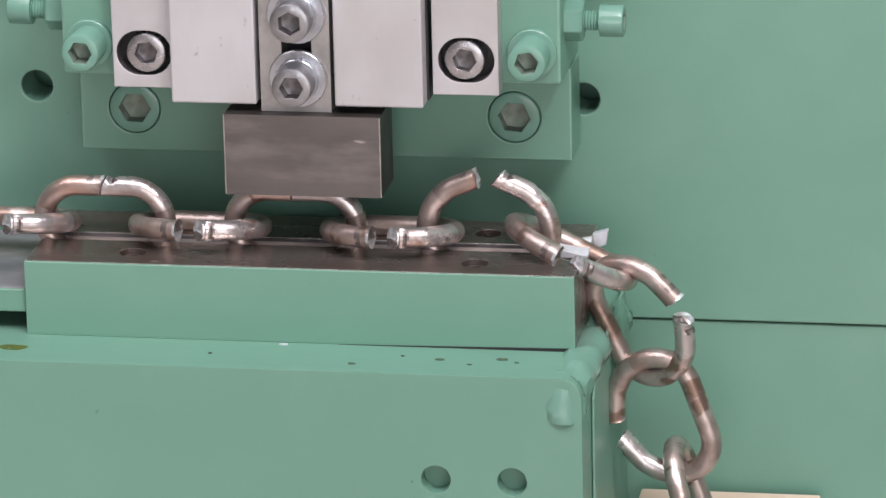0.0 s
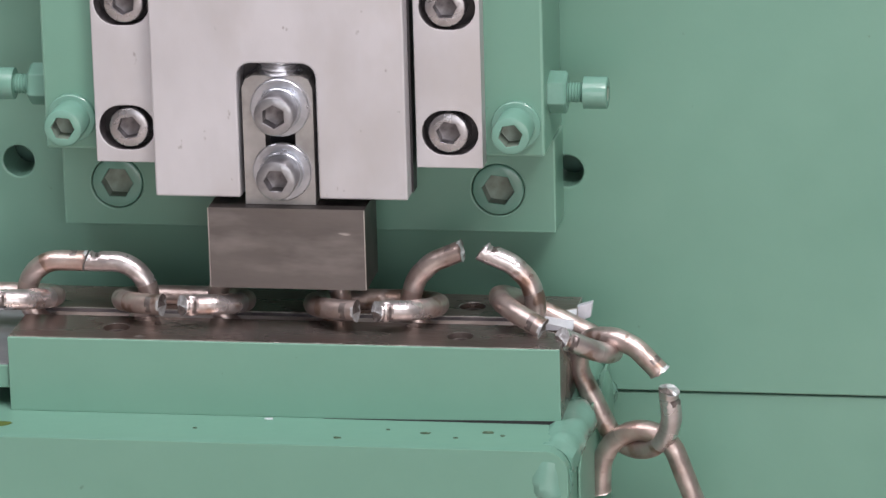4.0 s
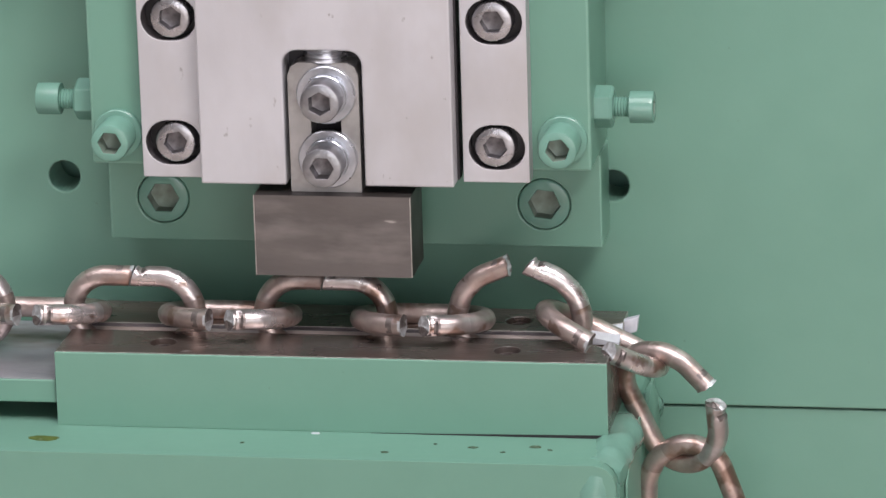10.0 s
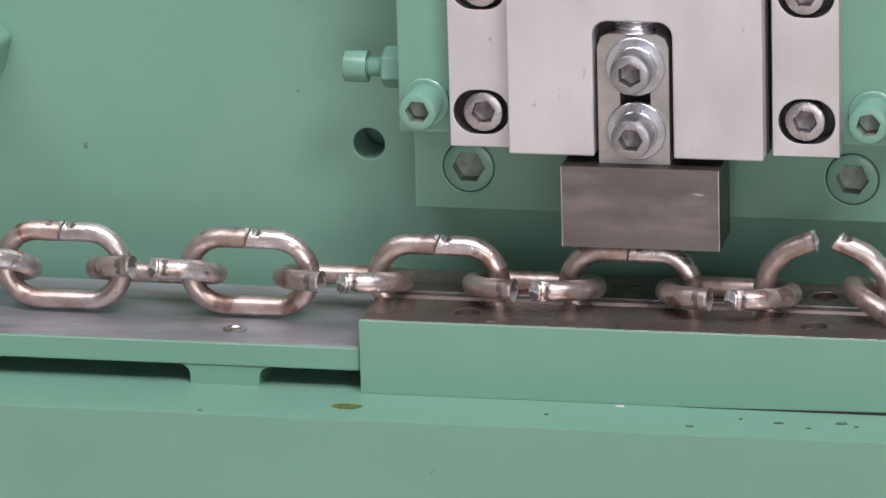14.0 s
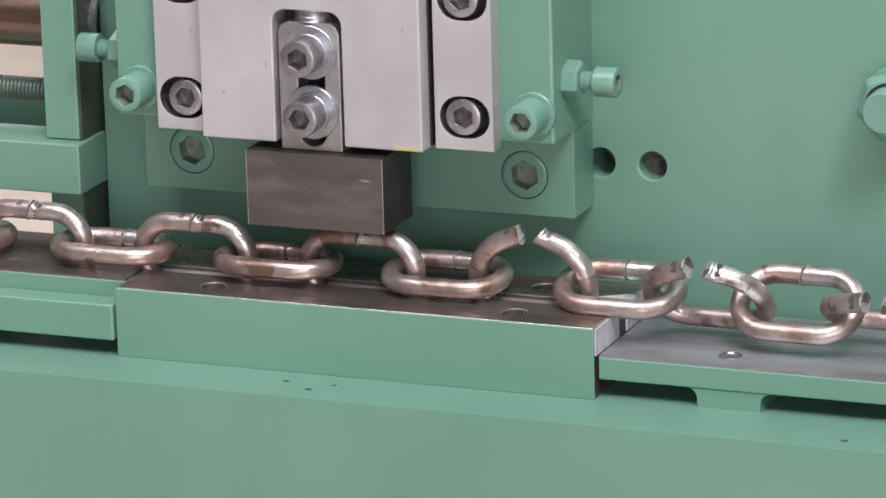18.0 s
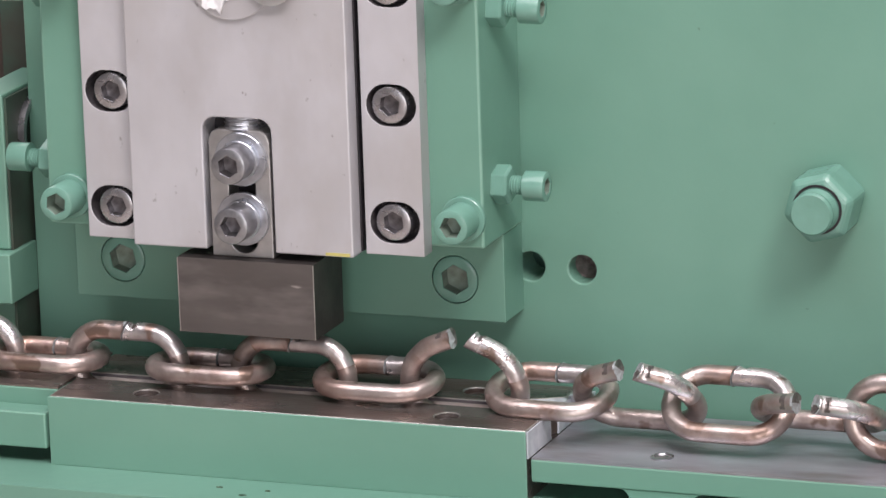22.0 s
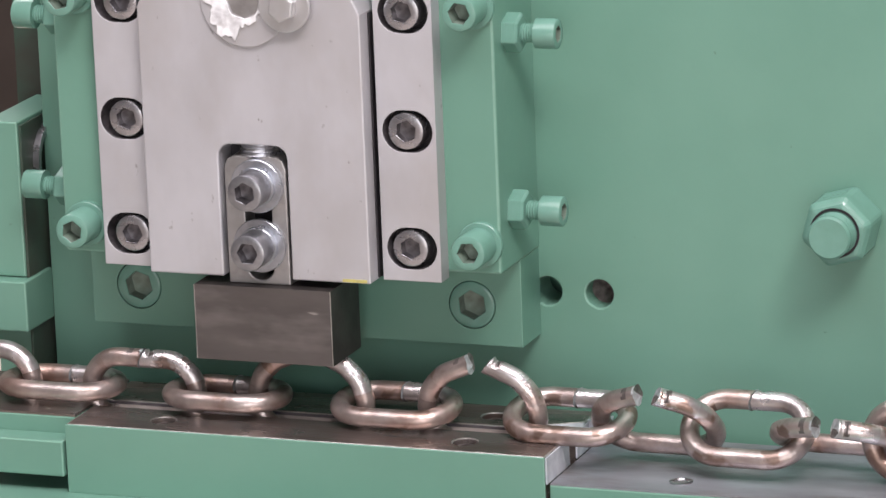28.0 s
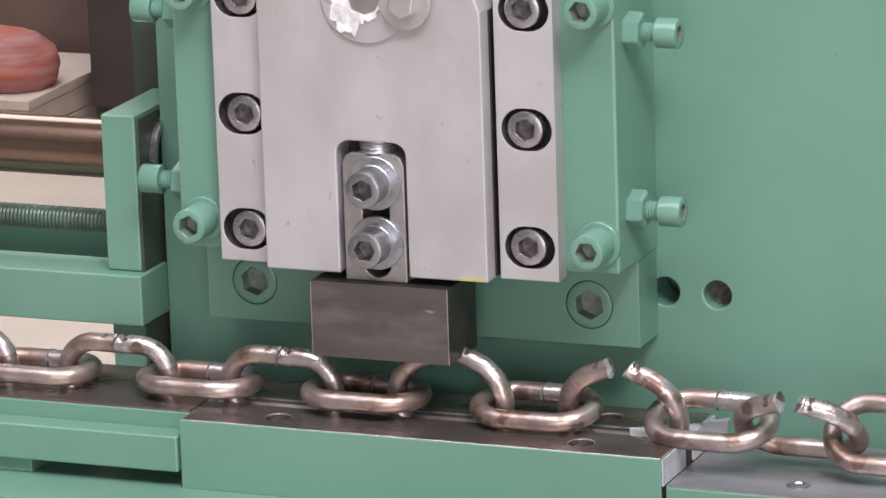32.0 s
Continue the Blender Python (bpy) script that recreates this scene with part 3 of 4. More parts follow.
def press_slide(rise, right, back):
    slide = thing("press_slide", "bright ground steel slide plate with a dark pressing tool", "press slide", group="slides of the presses")
    arch = [(0.0185, -0.0193), (0.0185, 0.0465 + rise)] + [(0.0105 + 0.008 * math.cos(a), 0.0475 + rise + 0.008 * math.sin(a)) for a in (math.pi / 12 * i for i in range(1, 7))]
    arch += [(-0.0165 - 0.008 * math.sin(a), 0.0475 + rise + 0.008 * math.cos(a)) for a in (math.pi / 12 * i for i in range(0, 6))] + [(-0.0245, 0.0465 + rise), (-0.0245, -0.0193)]
    outline = [(-0.0713, -0.0193)] + arch[::-1] + [(right, -0.0193), (right, 0.139), (0.0525, 0.169), (-0.057, 0.169), (-0.0713, 0.139)]
    plate_part = part("slide_plate", plate(outline, [], -0.0125, 0.012), GROUND_STEEL, slide, bevel=0.001)
    part("adjusting_screw", lathe([(0.0108 + 0.0014 * (i % 2), 0.0470 + 0.0013 * i) for i in range(9)], 28, "z"), BRIGHT_STEEL, slide, "bright threaded screw end", at=pose(-0.003, 0.0010, rise), smooth=True)
    # A dark strip stands in for the gap at each side of the slide.
    for x in (-0.0724, right + 0.0001):
        part("greasy_seam", box(x, x + 0.0011, -0.0006, 0.0110, -0.0180, 0.1380), DARK, slide, "dark strip along the sliding edge")
    part("slot_back", box(-0.026, 0.020, 0.006, 0.0115, -0.019, 0.058 + rise), DARK, slide)
    slot = [(-z_, x_) for x_, z_ in obround(0.0097 + rise / 2, 0.0022, 0.0618 + rise, 0.0165)]
    part("shank", plate([(-0.0225, -0.0236), (0.0160, -0.0236), (0.0160, 0.041 + rise), (0.0140, 0.046 + rise), (0.010, 0.048 + rise), (-0.0165, 0.048 + rise), (-0.0205, 0.046 + rise), (-0.0225, 0.041 + rise)], [slot], -0.0095, 0.0058), SHANK_STEEL, slide, "grey steel tool shank", bevel=0.0008)
    pocket = [(-0.0398, 0.0), (0.0414, 0.0), (0.0414, 0.016), (-0.0398, 0.016)]
    edge = [(-0.0419, -0.017), (0.0435, -0.017), (0.0435, back), (-0.0419, back)]
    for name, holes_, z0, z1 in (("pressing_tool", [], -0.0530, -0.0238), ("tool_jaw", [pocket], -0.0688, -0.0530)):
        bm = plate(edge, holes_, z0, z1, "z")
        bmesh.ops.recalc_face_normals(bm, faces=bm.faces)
        # Top, sides and back darker: the shade there is put into the colour.
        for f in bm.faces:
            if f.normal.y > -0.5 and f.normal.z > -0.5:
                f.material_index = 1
        part(name, bm, [TOOL_STEEL, SHADED_TOOL_STEEL], slide, "dark worn tool steel block")
    for x in (-0.0419, 0.0435):
        part("worn_edge", box(x - 0.0004, x + 0.0001, -0.0172, -0.0168, -0.0686, -0.0240), EDGE_STEEL, slide, "rubbed bright tool edge")
    for z in (0.0310 + rise, -0.0046 + rise):
        s = part("screw", TOOL_SCREW, None, slide, "steel socket screw", at=pose(-0.0015, -0.0158, z, 0, random.uniform(0, 60), 0))
        part("washer", FLAT_WASHER, None, s, at=pose(0, 0.0063, 0))
        part("lock_washer", LOCK_WASHER, None, s, at=pose(0, 0.0033, 0))
    disc = part("cover_disc", lathe([(0.0272, 0.0), (0.0272, -0.0018), (0.0268, -0.0022), (0.009, -0.0022), (0.0085, 0.002)], 40, caps=False), GROUND_STEEL, slide, "round steel cover disc", at=pose(-0.0028, -0.0123, 0.1453), smooth=True)
    smear = [(1 + 0.32 * noise.noise(Vector((3 * math.cos(a), 3 * math.sin(a), 0.7))) + 0.10 * noise.noise(Vector((14 * math.cos(a), 14 * math.sin(a), 2.7))), a) for a in (math.pi / 45 * i for i in range(90))]
    smear = [(k * (0.60 if -1.75 < math.atan2(math.sin(a), math.cos(a)) < 0.1 else 1.0), a) for k, a in smear]
    smear = [(min(0.0258, 0.0218 * k * (1.12 if math.cos(a) < 0 else 0.93)) * math.cos(a), min(0.0258, 0.0218 * k * (1.12 if math.cos(a) < 0 else 0.93)) * math.sin(a)) for k, a in smear]
    inner = [(0.0104 * (1 + 0.15 * noise.noise(Vector((2 * math.cos(a), 2 * math.sin(a), 5)))) * math.cos(a), 0.0104 * (1 + 0.15 * noise.noise(Vector((2 * math.cos(a), 2 * math.sin(a), 5)))) * math.sin(a)) for a in (math.pi / 12 * i for i in range(24))]
    part("grease_smear", plate(smear, [inner], -0.0034, -0.0021), GREASE, disc, "smear of white grease over half the disc", bevel=0.0005)
    part("stud_end", lathe([(0.0104, 0.0), (0.0104, -0.0018), (0.0098, -0.0024)], 8), SHANK_STEEL, disc)
    keeper = part("keeper_washer", lathe([(0.0156, 0.0), (0.0156, -0.0018), (0.0150, -0.0022), (0.004, -0.0022)], 32), PLATED, slide, "pale plated washer", at=pose(0.0235, -0.0165, 0.1440), smooth=True)
    part("keeper_bolt", hex_prism(0.0088, -0.0080, -0.002, 0.4), PLATED, keeper, bevel=0.0008)
    return slide


slides = [(press_slide(0.0, 0.0668, 0.0195), 0.0, 0.0212), (press_slide(0.0045, 0.0672, 0.0270), DX - 0.0002, 0.0182)]

# ---- anvil ----


TOP_SCREW = finish(lathe([(0.0068, 0.0), (0.0068, 0.0006), (0.0060, 0.0009), (0.0046, 0.0009), (0.0038, 0.0001)], 24, "z"), "screw", BOLT_STEEL, True)


# Sunk screws use the dark mark steel to make their holes look dark.
SUNK_SCREW = finish(lathe([(0.0062, -0.0068), (0.0062, -0.0034), (0.0056, -0.0028), (0.0040, -0.0028), (0.0036, -0.0060)], 24, "z"), "screw", MARK_AND_HOLE, True)


def flare(x0, x1, y0, y1, z0, z1):
    """A wedge that widens along x from (x0, y0) to y1 at x1, its upper face sloping down from its outer edge."""
    bm = bmesh.new()
    a, b, c, d, e = (bm.verts.new(p) for p in ((x0, y0, z1), (x1, y1, z1), (x1, y0, z0 + 0.001), (x0, y0, z0), (x1, y1, z0)))
    f = bm.verts.new((x1, y0, z0))
    for face in ((a, b, c), (a, b, e, d), (a, c, f, d), (b, c, f, e), (d, e, f)):
        bm.faces.new(face)
    return bm


def anvil(x0, x1, bright_end):
    ob = thing("anvil", "green-faced steel anvil block with an oily worn top", "anvil", group="anvils of the presses")
    mid, low, mouth = (x0 + x1) / 2, ANVIL_TOP - 0.0070, 0.038 if bright_end else 0.028
    prof = [(-0.0386, -0.1495), (-0.0386, low), (0.0016, low), (0.0020, -0.1300), (0.0142, -0.1300), (0.0146, low), (0.055, low), (0.055, -0.1495)]
    part("block", plate(prof, [], x0, x1, "x"), ANVIL_STEEL, ob, "worn oily steel block with a groove")
    part("front_land", plate([(x0, -0.0386), (x1, -0.0386), (x1, -0.0160), (x1 - mouth + 0.006, 0.0010), (x0, 0.0010)], [circle(mid - 0.095, -0.0190, 0.0074, 24), circle(mid + 0.0945, -0.0200, 0.0074, 24)], low + 0.0001, ANVIL_TOP, "z"), ANVIL_STEEL, ob, "oily worn steel land", bevel=0.0008)
    part("rear_land", plate([(x0, 0.0150), (x1 - mouth, 0.0150), (x1, 0.0345), (x1, 0.055), (x0, 0.055)], [circle(mid + 0.0930, 0.0335, 0.0074, 24)], low + 0.0001, ANVIL_TOP, "z"), ANVIL_STEEL, ob, "oily worn steel land", bevel=0.0008)
    # A dark strip runs along the upper part of the groove's rear wall.
    part("groove_wall", box(x0 + 0.0004, x1 - mouth - 0.0002, 0.0140, 0.0149, ANVIL_TOP - 0.0021, ANVIL_TOP - 0.0005), DARK_WALL, ob, "dark groove wall")
    # Pale strip carries the groove edge's highlight in its colour.
    part("groove_lip", box(x0 + 0.0004, x1 - mouth - 0.0002, 0.0136, 0.0149, ANVIL_TOP - 0.0065, ANVIL_TOP - 0.0022), LIP_STEEL, ob, "bright lip of the groove, its highlight in the colour")
    for start, y0, y1, mat in ((x1 - mouth + 0.0005, 0.0150, 0.0338, PALE_STEEL), (x1 - mouth + 0.0065, 0.0010, -0.0155, LIP_STEEL)):
        part("groove_flare", flare(start, x1 - 0.0002, y0, y1, low + 0.0002, ANVIL_TOP - 0.0003), mat, ob, "bright flared mouth of the groove")
    part("painted_face", box(x0 - 0.0003, x1 + 0.0003, -0.0400, -0.0384, -0.1495, ANVIL_TOP - 0.0002), GREEN, ob, "green painted front face", bevel=0.0004)
    # Pale plates put the bright reflection on this end into colour.
    if bright_end:
        part("end_face", plate([(-0.0380, -0.1240), (-0.0380, ANVIL_TOP - 0.0008), (0.0008, ANVIL_TOP - 0.0008), (0.0018, -0.1240)], [], x1 + 0.0002, x1 + 0.0012, "x"), PALE_STEEL, ob, "pale end face with its reflection in the colour")
        part("end_face", plate([(0.0147, -0.1240), (0.0154, ANVIL_TOP - 0.0008), (0.0545, ANVIL_TOP - 0.0008), (0.0545, -0.1240)], [], x1 + 0.0002, x1 + 0.0012, "x"), PALE_STEEL, ob, "pale end face with its reflection in the colour")
    # Pale tip added to stand for the lit rear corner of the end.
    tip = 0.0150 if bright_end else 0.0080
    part("guide_tip", plate([(x1 - 0.004, ANVIL_TOP - 0.001), (x1 + tip, ANVIL_TOP + 0.0025), (x1 + tip - 0.0012, ANVIL_TOP - 0.006), (x1 - 0.004, ANVIL_TOP - 0.010)], [], 0.037, 0.042), PALE_STEEL, ob, "bright tip at the rear corner of the end", bevel=0.0004)
    for dx, y in ((-0.095, -0.0190), (0.0945, -0.0200), (0.0930, 0.0335)):
        part("screw", SUNK_SCREW, None, ob, at=pose(mid + dx, y, ANVIL_TOP))
    return ob


block_1 = anvil(-0.1507, 0.1507, False)
# Dark wedge laid on the front face to draw the dark of the gap.
part("dirt_seam", plate([(0.022, -0.1495), (0.1500, -0.1495), (0.1500, -0.1476), (0.100, -0.1482), (0.05, -0.1489)], [], -0.0405, -0.0398), DARK, block_1, "dark wedge drawn for the gap under the front face")
anvil(DX - 0.1195, DX + 0.1788, True)

# ---- bridge table between the presses ----
table = thing("bridge_table", "grey steel bridge table on green feet between the presses", "bridge table")
part("tabletop", box(DX + 0.1804, -0.1520, -0.0360, 0.065, -0.1383, -0.1248), GREEN, table, bevel=0.001)
part("wear_sheet", box(DX + 0.1808, -0.1524, -0.0357, 0.065, -0.1250, -0.1240), TABLE_STEEL, table, "scuffed grey steel sheet")
for x in (0.2526, 0.4962):
    part("screw", TOP_SCREW, None, table, at=pose(DX + x, -0.0156, -0.1240))
for x0, x1 in ((0.2390, 0.2765), (0.4750, 0.5140)):
    r, foot = 0.006, [(DX + x0, -0.1495), (DX + x1, -0.1495)]
    foot += [(DX + x1 + r - r * math.cos(a), -0.1385 - r + r * math.sin(a)) for a in (math.pi / 12 * i for i in range(7))]
    foot += [(DX + x0 - r + r * math.sin(a), -0.1385 - r + r * math.cos(a)) for a in (math.pi / 12 * i for i in range(7))]
    part("foot", plate(foot, [], -0.0350, 0.055), GREEN, table)

left_table = thing("feed_table", "green feed table with an oily steel top", "feed table")
part("tabletop", box(-2.6, DX - 0.1205, -0.0240, 0.055, -0.1205, -0.1078), GREEN, left_table, bevel=0.001)
part("wear_sheet", box(-2.6, DX - 0.1205, -0.0237, 0.055, -0.1080, -0.1066), ANVIL_STEEL, left_table, "oily steel sheet")
part("side_rail", box(-2.6, DX - 0.1212, -0.042, -0.0245, -0.1397, -0.1179), GREEN, left_table, bevel=0.001)
part("foot", box(DX - 0.60, DX - 0.22, -0.036, 0.045, -0.1495, -0.1205), GREEN, left_table, bevel=0.001)

# ---- big nut on the frame ----
big = thing("frame_bolt", "large green painted bolt end with a hexagon nut", "bolt", at=pose(DX + 0.3270, WALL_Y, H + 0.0095))
part("nut", hex_prism(0.0217, -0.0300, 0.0, 0.26, 0.16), GREEN_BOLT, big, bevel=0.0022)
part("thread_gap", lathe([(0.0146, -0.0296), (0.0146, -0.0305), (0.0132, -0.0305), (0.0132, -0.0296)], 40, caps=False), DARK, big, "dark gap round the thread")
part("bolt_end", lathe([(0.0115, -0.020), (0.0115, -0.0309), (0.0127, -0.0313)] + [(0.0127 - 0.0004 * (i % 2), -0.0313 - 0.0011 * i) for i in range(1, 9)] + [(0.0126, -0.0415), (0.0114, -0.0430)], 40), GREEN_BOLT, big, smooth=True)

# ---- behind the second press: bracket, shaft, threaded rod ----
gear = thing("shaft_bracket", "green welded bracket holding a brown shaft", "bracket", at=pose(DX, 0, H))
part("upright", box(-0.2052, -0.1830, 0.050, 0.125, -0.0450, 0.0513), GREEN, gear, bevel=0.001)
part("beam", box(-1.2, -0.1788, 0.040, 0.0785, -0.0768, -0.0455), GREEN, gear, bevel=0.001)
part("back_beam", box(-1.2, -0.207, 0.135, 0.150, -0.080, -0.0384), GREEN, gear, bevel=0.001)
# Rear plate: the shade behind the press is put into its dark green.
part("rear_plate", box(-0.2254, -0.1700, 0.140, 0.152, 0.040, 0.40), SHADED_GREEN, gear, bevel=0.001)
# Thin dark sheet added over the bracket's right side to stand for shade.
part("bearing_face", box(-0.1828, -0.1812, 0.0515, 0.1235, -0.1490, 0.0490), SHADED_GREEN, gear, "dark face with the press body's shade in its colour")
part("support_plate", box(-0.206, -0.1830, 0.055, 0.122, -0.1495, -0.0770), GREEN, gear)
part("bearing_ring", lathe([(0.0225, 0.0), (0.0225, 0.004), (0.0188, 0.004), (0.0188, 0.0)], 36, "x", caps=False), BOLT_STEEL, gear, at=pose(-0.1812, 0.088, 0.0219), smooth=True)
part("shaft", lathe([(0.0183, -1.2), (0.0183, -0.206)], 36, "x"), COPPER_BAR, gear, "brown polished shaft", at=pose(0, 0.085, 0.0216), smooth=True)
part("threaded_rod", lathe([(0.0070 + 0.0006 * (i % 2), -0.8 + 0.0013 * i) for i in range(458)], 16, "x"), ROD, gear, "dirty green threaded rod", at=pose(0, 0.085, -0.0244), smooth=True)

# ---- things standing in the hall behind ----
crate = thing("wooden_crate", "low pale wooden crate of horizontal planks", "crate", at=pose(-3.090, 4.182, 0))
for k in range(2):
    part("plank", box(-0.35, 0.033, -0.056, -0.047, 0.003 + 0.037 * k, 0.038 + 0.037 * k), PALE, crate, bevel=0.001)
    part("plank", box(0.024, 0.033, -0.0468, 0.28, 0.003 + 0.037 * k, 0.038 + 0.037 * k), PALE, crate, bevel=0.001)
part("lid", box(-0.355, 0.036, -0.061, 0.285, 0.077, 0.092), PALE, crate, bevel=0.001)
bm = bmesh.new()
bmesh.ops.create_icosphere(bm, subdivisions=4, radius=1.0)
for v in bm.verts:
    k = 1 + 0.10 * noise.noise(v.co * 1.6) + 0.05 * noise.noise(v.co * 5)
    v.co = Vector((v.co.x * 0.094 * k, v.co.y * 0.078 * k, max(-0.031, v.co.z * 0.064 * k)))
thing("red_sack", "slack red woven sack on the wooden crate", "sack", bm, RED, at=pose(-3.146, 4.226, 0.123), smooth=True)
# Box added to stand in for the dusky brown background behind the crate.
carton = thing("brown_carton", "dull brown box added as a dusky background behind the wooden crate", "carton", at=pose(-3.34, 4.62, 0))
part("body", box(-0.30, 0.300, -0.12, 0.16, 0.0, 0.330), BACKDROP_BROWN, carton, bevel=0.004)
for y0, y1 in ((-0.12, 0.019), (0.021, 0.16)):
    part("flap", box(-0.298, 0.298, y0, y1, 0.3302, 0.3350), BACKDROP_BROWN, carton)
cupboard = thing("brown_cupboard", "tall dark brown steel cupboard", "cupboard", at=pose(-2.985, 4.30, 0))
part("body", box(-0.042, 0.66, 0, 0.5, 0.02, 1.8), BROWN, cupboard, bevel=0.004)
part("door", box(-0.039, 0.117, -0.018, -0.001, 0.05, 1.77), BROWN, cupboard, bevel=0.003)
part("door", box(0.120, 0.655, -0.018, -0.001, 0.05, 1.77), BROWN, cupboard, bevel=0.003)

# ---- the chain ----
WIRE, HALF_W, HALF_L, OPEN = 0.0057, 0.0195, 0.0343, 23.0
CHAIN_Y = 0.008


def arc(cx, cz, r, a0, a1, n=8):
    return [(cx + r * math.cos(radians(a0 + (a1 - a0) * i / n)), 0, cz + r * math.sin(radians(a0 + (a1 - a0) * i / n))) for i in range(n + 1)]


FLAT = HALF_L - HALF_W
BENDS = (22.0, 62.0)      # heights of the two bends on the link's end, in degrees
PIVOTS = [(FLAT + HALF_W * math.cos(radians(b)), HALF_W * math.sin(radians(b))) for b in BENDS]
BODY = finish(tube(arc(-FLAT, 0, HALF_W, 180 - BENDS[0], 270, 12) + [(FLAT * k / 2, 0, -HALF_W) for k in (-1, 0, 1)] + arc(FLAT, 0, HALF_W, 270, 360 + BENDS[0], 12), WIRE, 18), "chain_link", COPPER_SHADE_CHAIN, True)


def shoulder_mesh(side):
    """The piece of the link's end between its two bends; the lower bend lies at its origin."""
    px, pz = PIVOTS[0]
    bm = tube([((x - px) * side, 0, z - pz) for x, _, z in arc(FLAT, 0, HALF_W, BENDS[0], BENDS[1], 5)], WIRE, 18)
    bmesh.ops.create_uvsphere(bm, u_segments=18, v_segments=8, radius=WIRE * 0.998)
    # Light from the right put into colour: silvery right half, darker coppery left.
    return finish(bm, "shoulder", CHAIN if side > 0 else COPPER_SHADE_CHAIN, True)


def arm_mesh(side):
    """Half of the link's closing side, from the upper bend to the sheared end; the bend lies at its origin."""
    px, pz = PIVOTS[1]
    pts = arc(FLAT, 0, HALF_W, BENDS[1], 90, 5) + [(x, 0, HALF_W) for x in (0.0130, 0.0115, 0.0100, 0.0088, 0.0076, 0.0064, 0.0052, 0.0042, 0.0032, 0.0022, 0.0012, 0.0002)]
    bm = tube([((x - px) * side, 0, z - pz) for x, _, z in pts], WIRE, 18, mat_cap=1)
    cap = max(bm.faces, key=lambda f: len(f.verts) * (f.calc_center_median().x * -side + 1))
    around = list(cap.verts)
    bm.faces.remove(cap)
    mid = sum((v.co for v in around), Vector()) / len(around)
    inner = [bm.verts.new(mid + (v.co - mid) * 0.55 - Vector((side * (0.0013 * (0.4 - abs(v.co.y) / WIRE) + 0.0012 * noise.noise(v.co * 420)), 0, 0))) for v in around]
    heart = bm.verts.new(mid - Vector((side * 0.0010, 0, 0.0012)))
    for k in range(len(around)):
        n = (k + 1) % len(around)
        rough = 0.5 * side * (around[k].co.y + around[n].co.y) / WIRE + 0.9 * noise.noise(around[k].co * 300)
        bm.faces.new((around[k], around[n], inner[n], inner[k])).material_index = 1 if rough > -0.15 else 2
        bm.faces.new((inner[k], inner[n], heart)).material_index = 1 if rough > 0.1 else 2
    for f in bm.faces:
        if f.material_index:
            continue
        c = f.calc_center_median()
        d, up, rim = c.x * side + px, c.z + pz - HALF_W, noise.noise(c * 260)
        if side < 0:
            # sheared by a knife: a slanting bright face, a dark stain behind it
            if d < 0.0016 + 0.0008 * rim and up > 0.0030:
                f.material_index = 1
            elif 0.0048 < d < 0.0086 + 0.0012 * rim and up > 0.0034:
                f.material_index = 2
        else:
            if d < 0.0011 and up > 0.001:
                f.material_index = 1
            elif 0.0048 <= d < 0.0082 + 0.0014 * rim and up > 0.0036 + 0.0012 * rim:
                f.material_index = 2
    for v in bm.verts:
        d, up = v.co.x * side + px, v.co.z + pz - HALF_W
        if d < 0.0060:
            # an oblique shear: the two ends still meet when the link is closed
            v.co.x += 0.0017 * (up / WIRE) * (1 - max(d, 0.0) / 0.0060)
        if side > 0 and 0.0028 < d < 0.0070 and up > 0.0028:
            v.co.z -= 0.0010
        if d < 0.0010:
            if side < 0:
                v.co.y *= 1.10
                v.co.z += 0.10 * up
            v.co.x += side * 0.0009 * (noise.noise(v.co * 330) + 0.25)
            v.co.z += 0.0003 * noise.noise(v.co * 500)
    bmesh.ops.create_uvsphere(bm, u_segments=18, v_segments=8, radius=WIRE * 0.998)
    # The left arm's dimmer side is likewise put into its steel colour.
    return finish(bm, "arm", [CHAIN if side > 0 else COPPER_SHADE_CHAIN, CUT, MARK_AND_HOLE], True)


SHOULDERS = {-1: shoulder_mesh(-1), 1: shoulder_mesh(1)}
ARMS = {-1: arm_mesh(-1), 1: arm_mesh(1)}
STEP_AT = [1.60, 5.80, 10.03, 14.33, 18.63, 22.83, 27.04, 31.38]
# how far links are rolled along the way: those that come lying, and those that come upright
LYING_ROLL = [(0.0, 0.0), (1.0, 0.0), (2.0, 6.0), (3.0, 40.0), (4.0, 62.5), (5.0, 69.0), (6.0, 77.5), (7.0, 78.5), (8.5, 81.0)]
UPRIGHT_ROLL = [(0.0, -91.0), (0.5, -91.0), (1.5, -82.0), (2.5, -72.0), (3.5, -48.0), (4.5, -4.0), (5.5, 0.0), (8.5, 0.0)]
# the fall from the anvil's end: place along the chain, x, z, tilt, roll
LYING_FALL = [(8.5, 0.0965, -0.0995, 0, 81), (8.74, 0.1200, -0.1010, 9, 81), (9, 0.1425, -0.1085, 26, 81), (9.35, 0.1640, -0.1340, 50, 114), (9.5, 0.1775, -0.1470, 60, 132), (9.69, 0.1880, -0.1690, 67, 140), (9.85, 0.1930, -0.1850, 69, 168), (10, 0.1945, -0.2010, 70, 188), (11, 0.2240, -0.3040, 73, 185), (12, 0.249, -0.405, 76, 180),
              (18, 0.36, -1.02, 78, 180), (19, 0.45, -1.043, 0, 180), (30, 1.62, -1.043, 0, 180)]
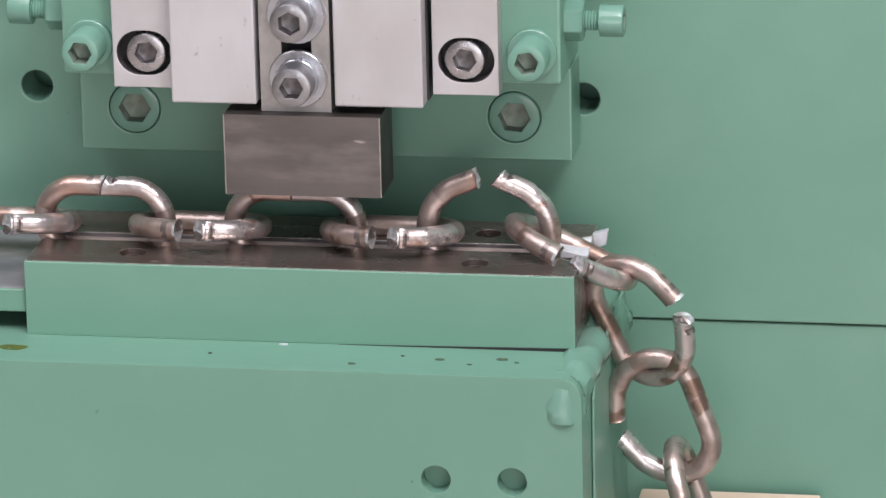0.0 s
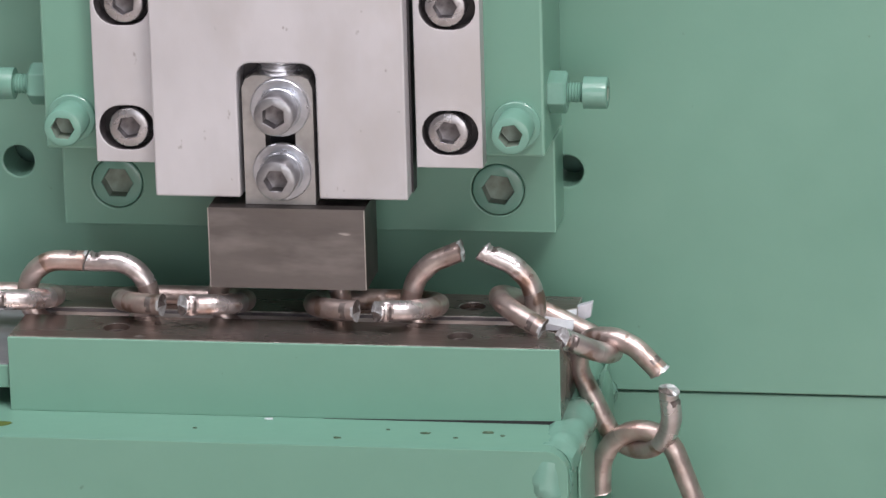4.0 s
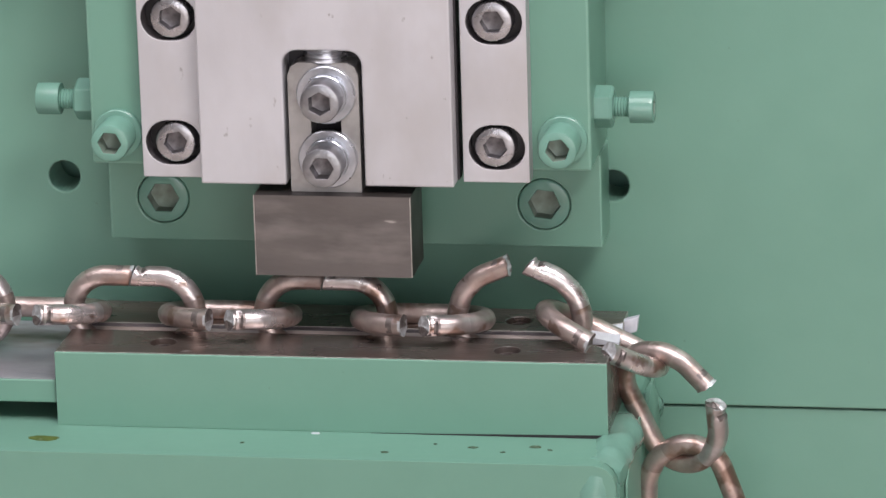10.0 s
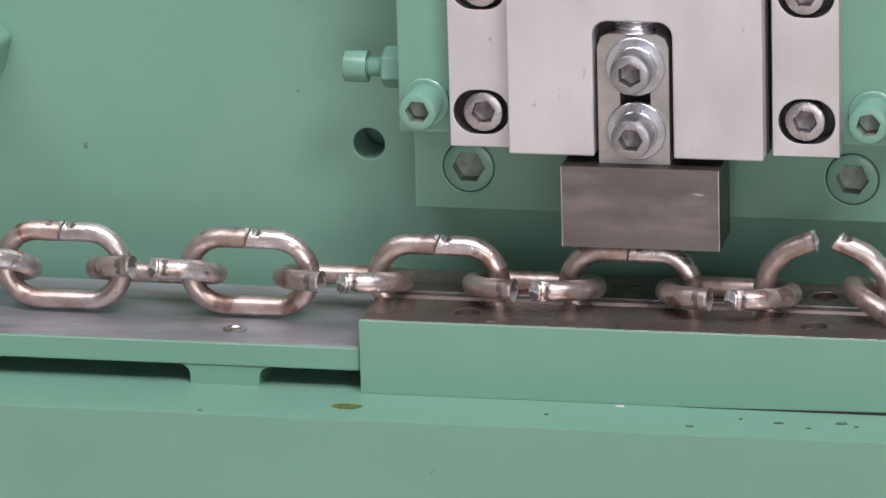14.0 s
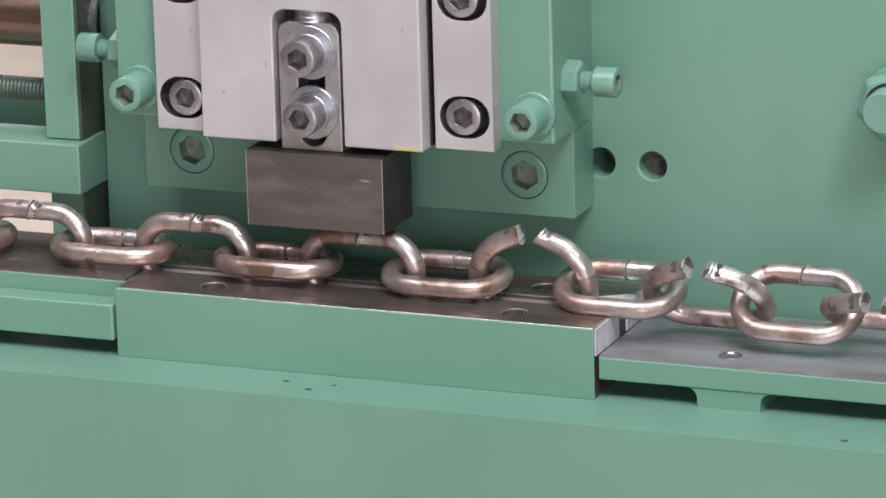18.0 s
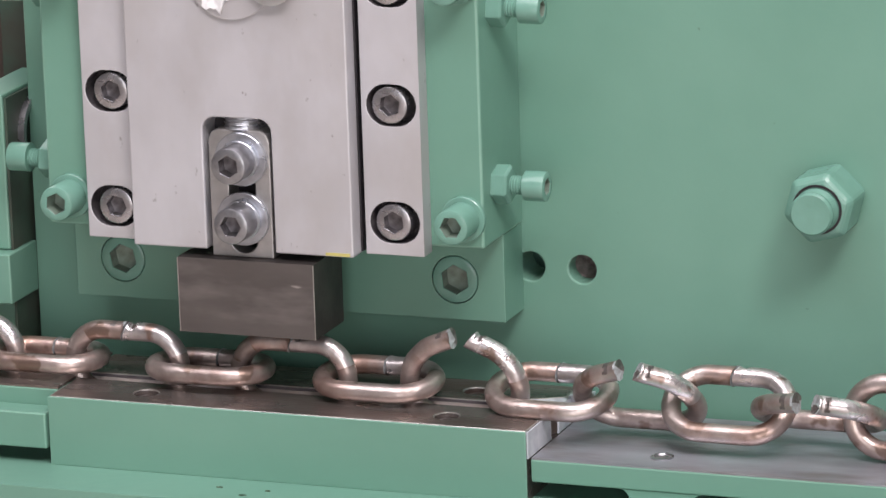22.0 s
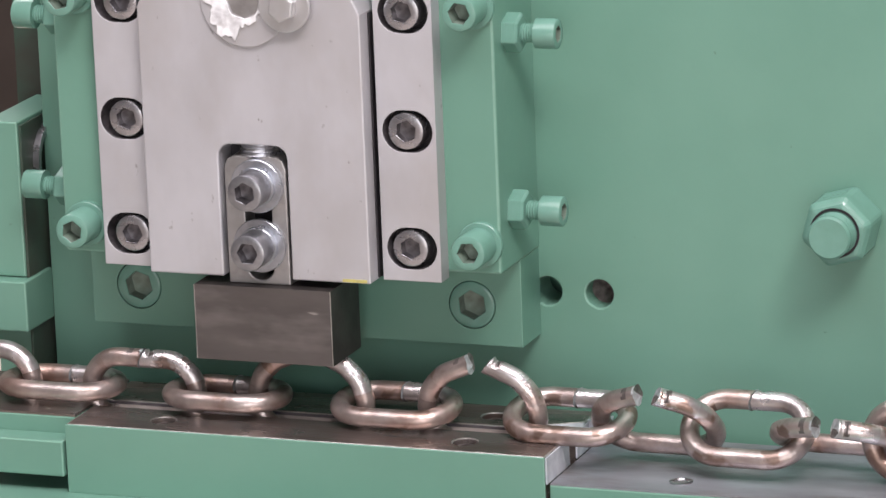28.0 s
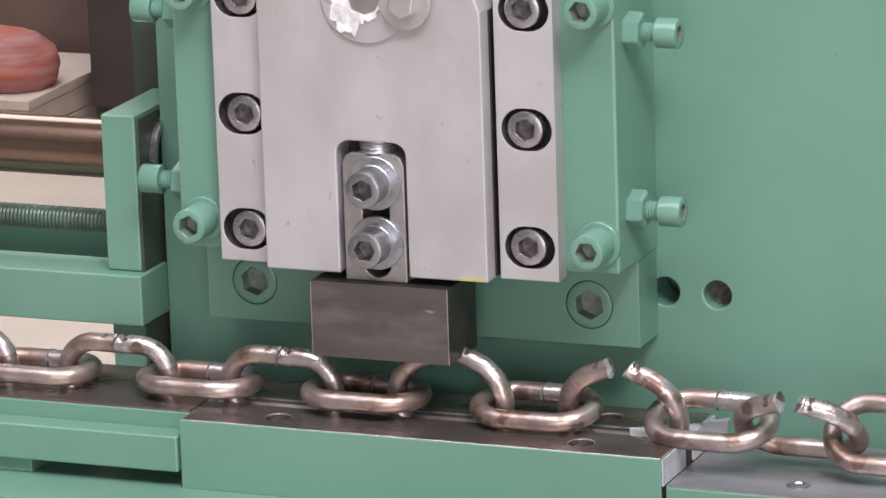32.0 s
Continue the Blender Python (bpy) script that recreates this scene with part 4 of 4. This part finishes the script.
UPRIGHT_FALL = [(8.5, 0.0965, -0.0978, 0, 0), (8.70, 0.1115, -0.1005, 9, -14), (8.85, 0.1225, -0.1060, 23, -66), (9.18, 0.1490, -0.1215, 43, -70), (9.36, 0.1648, -0.1340, 54, -35), (9.5, 0.1778, -0.1470, 65, 24), (10, 0.1945, -0.2000, 69, 60), (10.5, 0.2090, -0.2520, 71, 90), (11.5, 0.2370, -0.3540, 75, 90),
                (18, 0.36, -1.02, 78, 90), (19, 0.45, -1.043, 0, 90), (30, 1.62, -1.043, 0, 90)]


def between(rows, u):
    if u <= rows[0][0]:
        return list(rows[0][1:])
    for a, b in zip(rows, rows[1:]):
        if u <= b[0]:
            f = (u - a[0]) / (b[0] - a[0])
            return [p + (q - p) * f for p, q in zip(a, b)][1:]
    return list(rows[-1][1:])


def link_pose(u, lying):
    """Where a link stands on the chain's way; u counts pairs of links from the second press."""
    if u <= 8.5:
        x, tilt, roll = DX - 0.0889 + 0.107 * u, 0.0, between(LYING_ROLL if lying else UPRIGHT_ROLL, u)[0]
        up = math.cos(radians(roll)) ** 2
        z = -0.0985 + (0.0005 * up - 0.0010 * (1 - up) if lying else 0.0005 * up + 0.0015 * (1 - up))
    else:
        x, z, tilt, roll = between(LYING_FALL if lying else UPRIGHT_FALL, u)
    return pose(x, CHAIN_Y, z + H, roll, tilt, 0)


def shoulder_pose(side, angle):
    return pose(side * PIVOTS[0][0], 0, PIVOTS[0][1], 0, side * angle / 2, 0)


def arm_pose(side, angle):
    return pose(side * (PIVOTS[1][0] - PIVOTS[0][0]), 0, PIVOTS[1][1] - PIVOTS[0][1], 0, side * angle / 2, 0)


links = []
first = tagged(new("chain_link", BODY), "bare steel chain link with a copper tint", "chain link", "links of the chain")
for side in (-1, 1):
    part("arm", ARMS[side], None, part("shoulder", SHOULDERS[side], None, first))
for n in range(-6, 52):
    ob = first if n == -6 else copy_thing(first, pose(0, 0, 0))
    links.append((n / 2, ob))


def motions():
    for index, ob in links:
        flat = index == int(index)
        rows = [(0.0, link_pose(index, flat))]
        for k, s in enumerate(STEP_AT):
            u = index - k
            rows += [(s + dt, link_pose(u - f, flat)) for dt, f in ((0.0, 0.0), (0.1, 0.14), (0.2, 0.315), (0.3, 0.495), (0.4, 0.65), (0.5, 0.78), (0.65, 0.93), (0.8, 1.0)) if s + dt < 32.0]
        rows.append((32.0, link_pose(index - 7.86, flat)))
        walk(ob, rows)
        # a link closes under the press when it rests there
        rest = 1.0 if flat else 7.5
        k = int(round(index - rest))
        for shoulder in ob.children:
            side = 1 if shoulder.data == SHOULDERS[1] else -1
            for piece, at in ((shoulder, shoulder_pose), (shoulder.children[0], arm_pose)):
                if k <= 0:
                    piece.matrix_basis = at(side, 0.0)
                elif k > 7:
                    piece.matrix_basis = at(side, OPEN)
                else:
                    s = STEP_AT[k - 1]
                    walk(piece, [(0.0, at(side, OPEN)), (s + 1.2, at(side, OPEN)), (s + 1.45, at(side, OPEN)), (s + 1.67, at(side, 13.0)), (s + 1.85, at(side, 6.0)), (s + 2.1, at(side, 0.0)), (32.0, at(side, 0.0))])
    first_beat = ((0.75, 0.0), (1.05, 0.03), (1.2, 0.13), (1.4, 0.32), (1.67, 0.60), (1.85, 0.82), (1.97, 0.92), (2.1, 1.0), (2.25, 0.97), (2.4, 0.72), (2.63, 0.22), (2.85, 0.03), (3.0, 0.0))
    second_beat = ((0.75, 0.0), (1.2, 0.01), (1.45, 0.28), (1.67, 0.53), (1.85, 0.79), (1.97, 0.91), (2.1, 1.0), (2.25, 0.89), (2.4, 0.63), (2.63, 0.22), (2.85, 0.03), (3.0, 0.0))
    for ob, x, stroke in slides:
        rows = []
        for s in [STEP_AT[0] - 4.23, *STEP_AT]:
            rows += [(round(s + dt, 3), f) for dt, f in (first_beat if x == 0.0 else second_beat)]
        inside = [(t, f) for t, f in rows if 0.0 < t < 32.0]
        walk(ob, [(t, pose(x, 0, H - stroke * f)) for t, f in [(0.0, 0.22), *inside, (32.0, 0.0)]])


part("paint_mark", box(0.050, 0.0650, -0.0129, -0.0124, -0.0186, -0.0168), YELLOW, slides[1][0], "yellow paint mark")
motions()
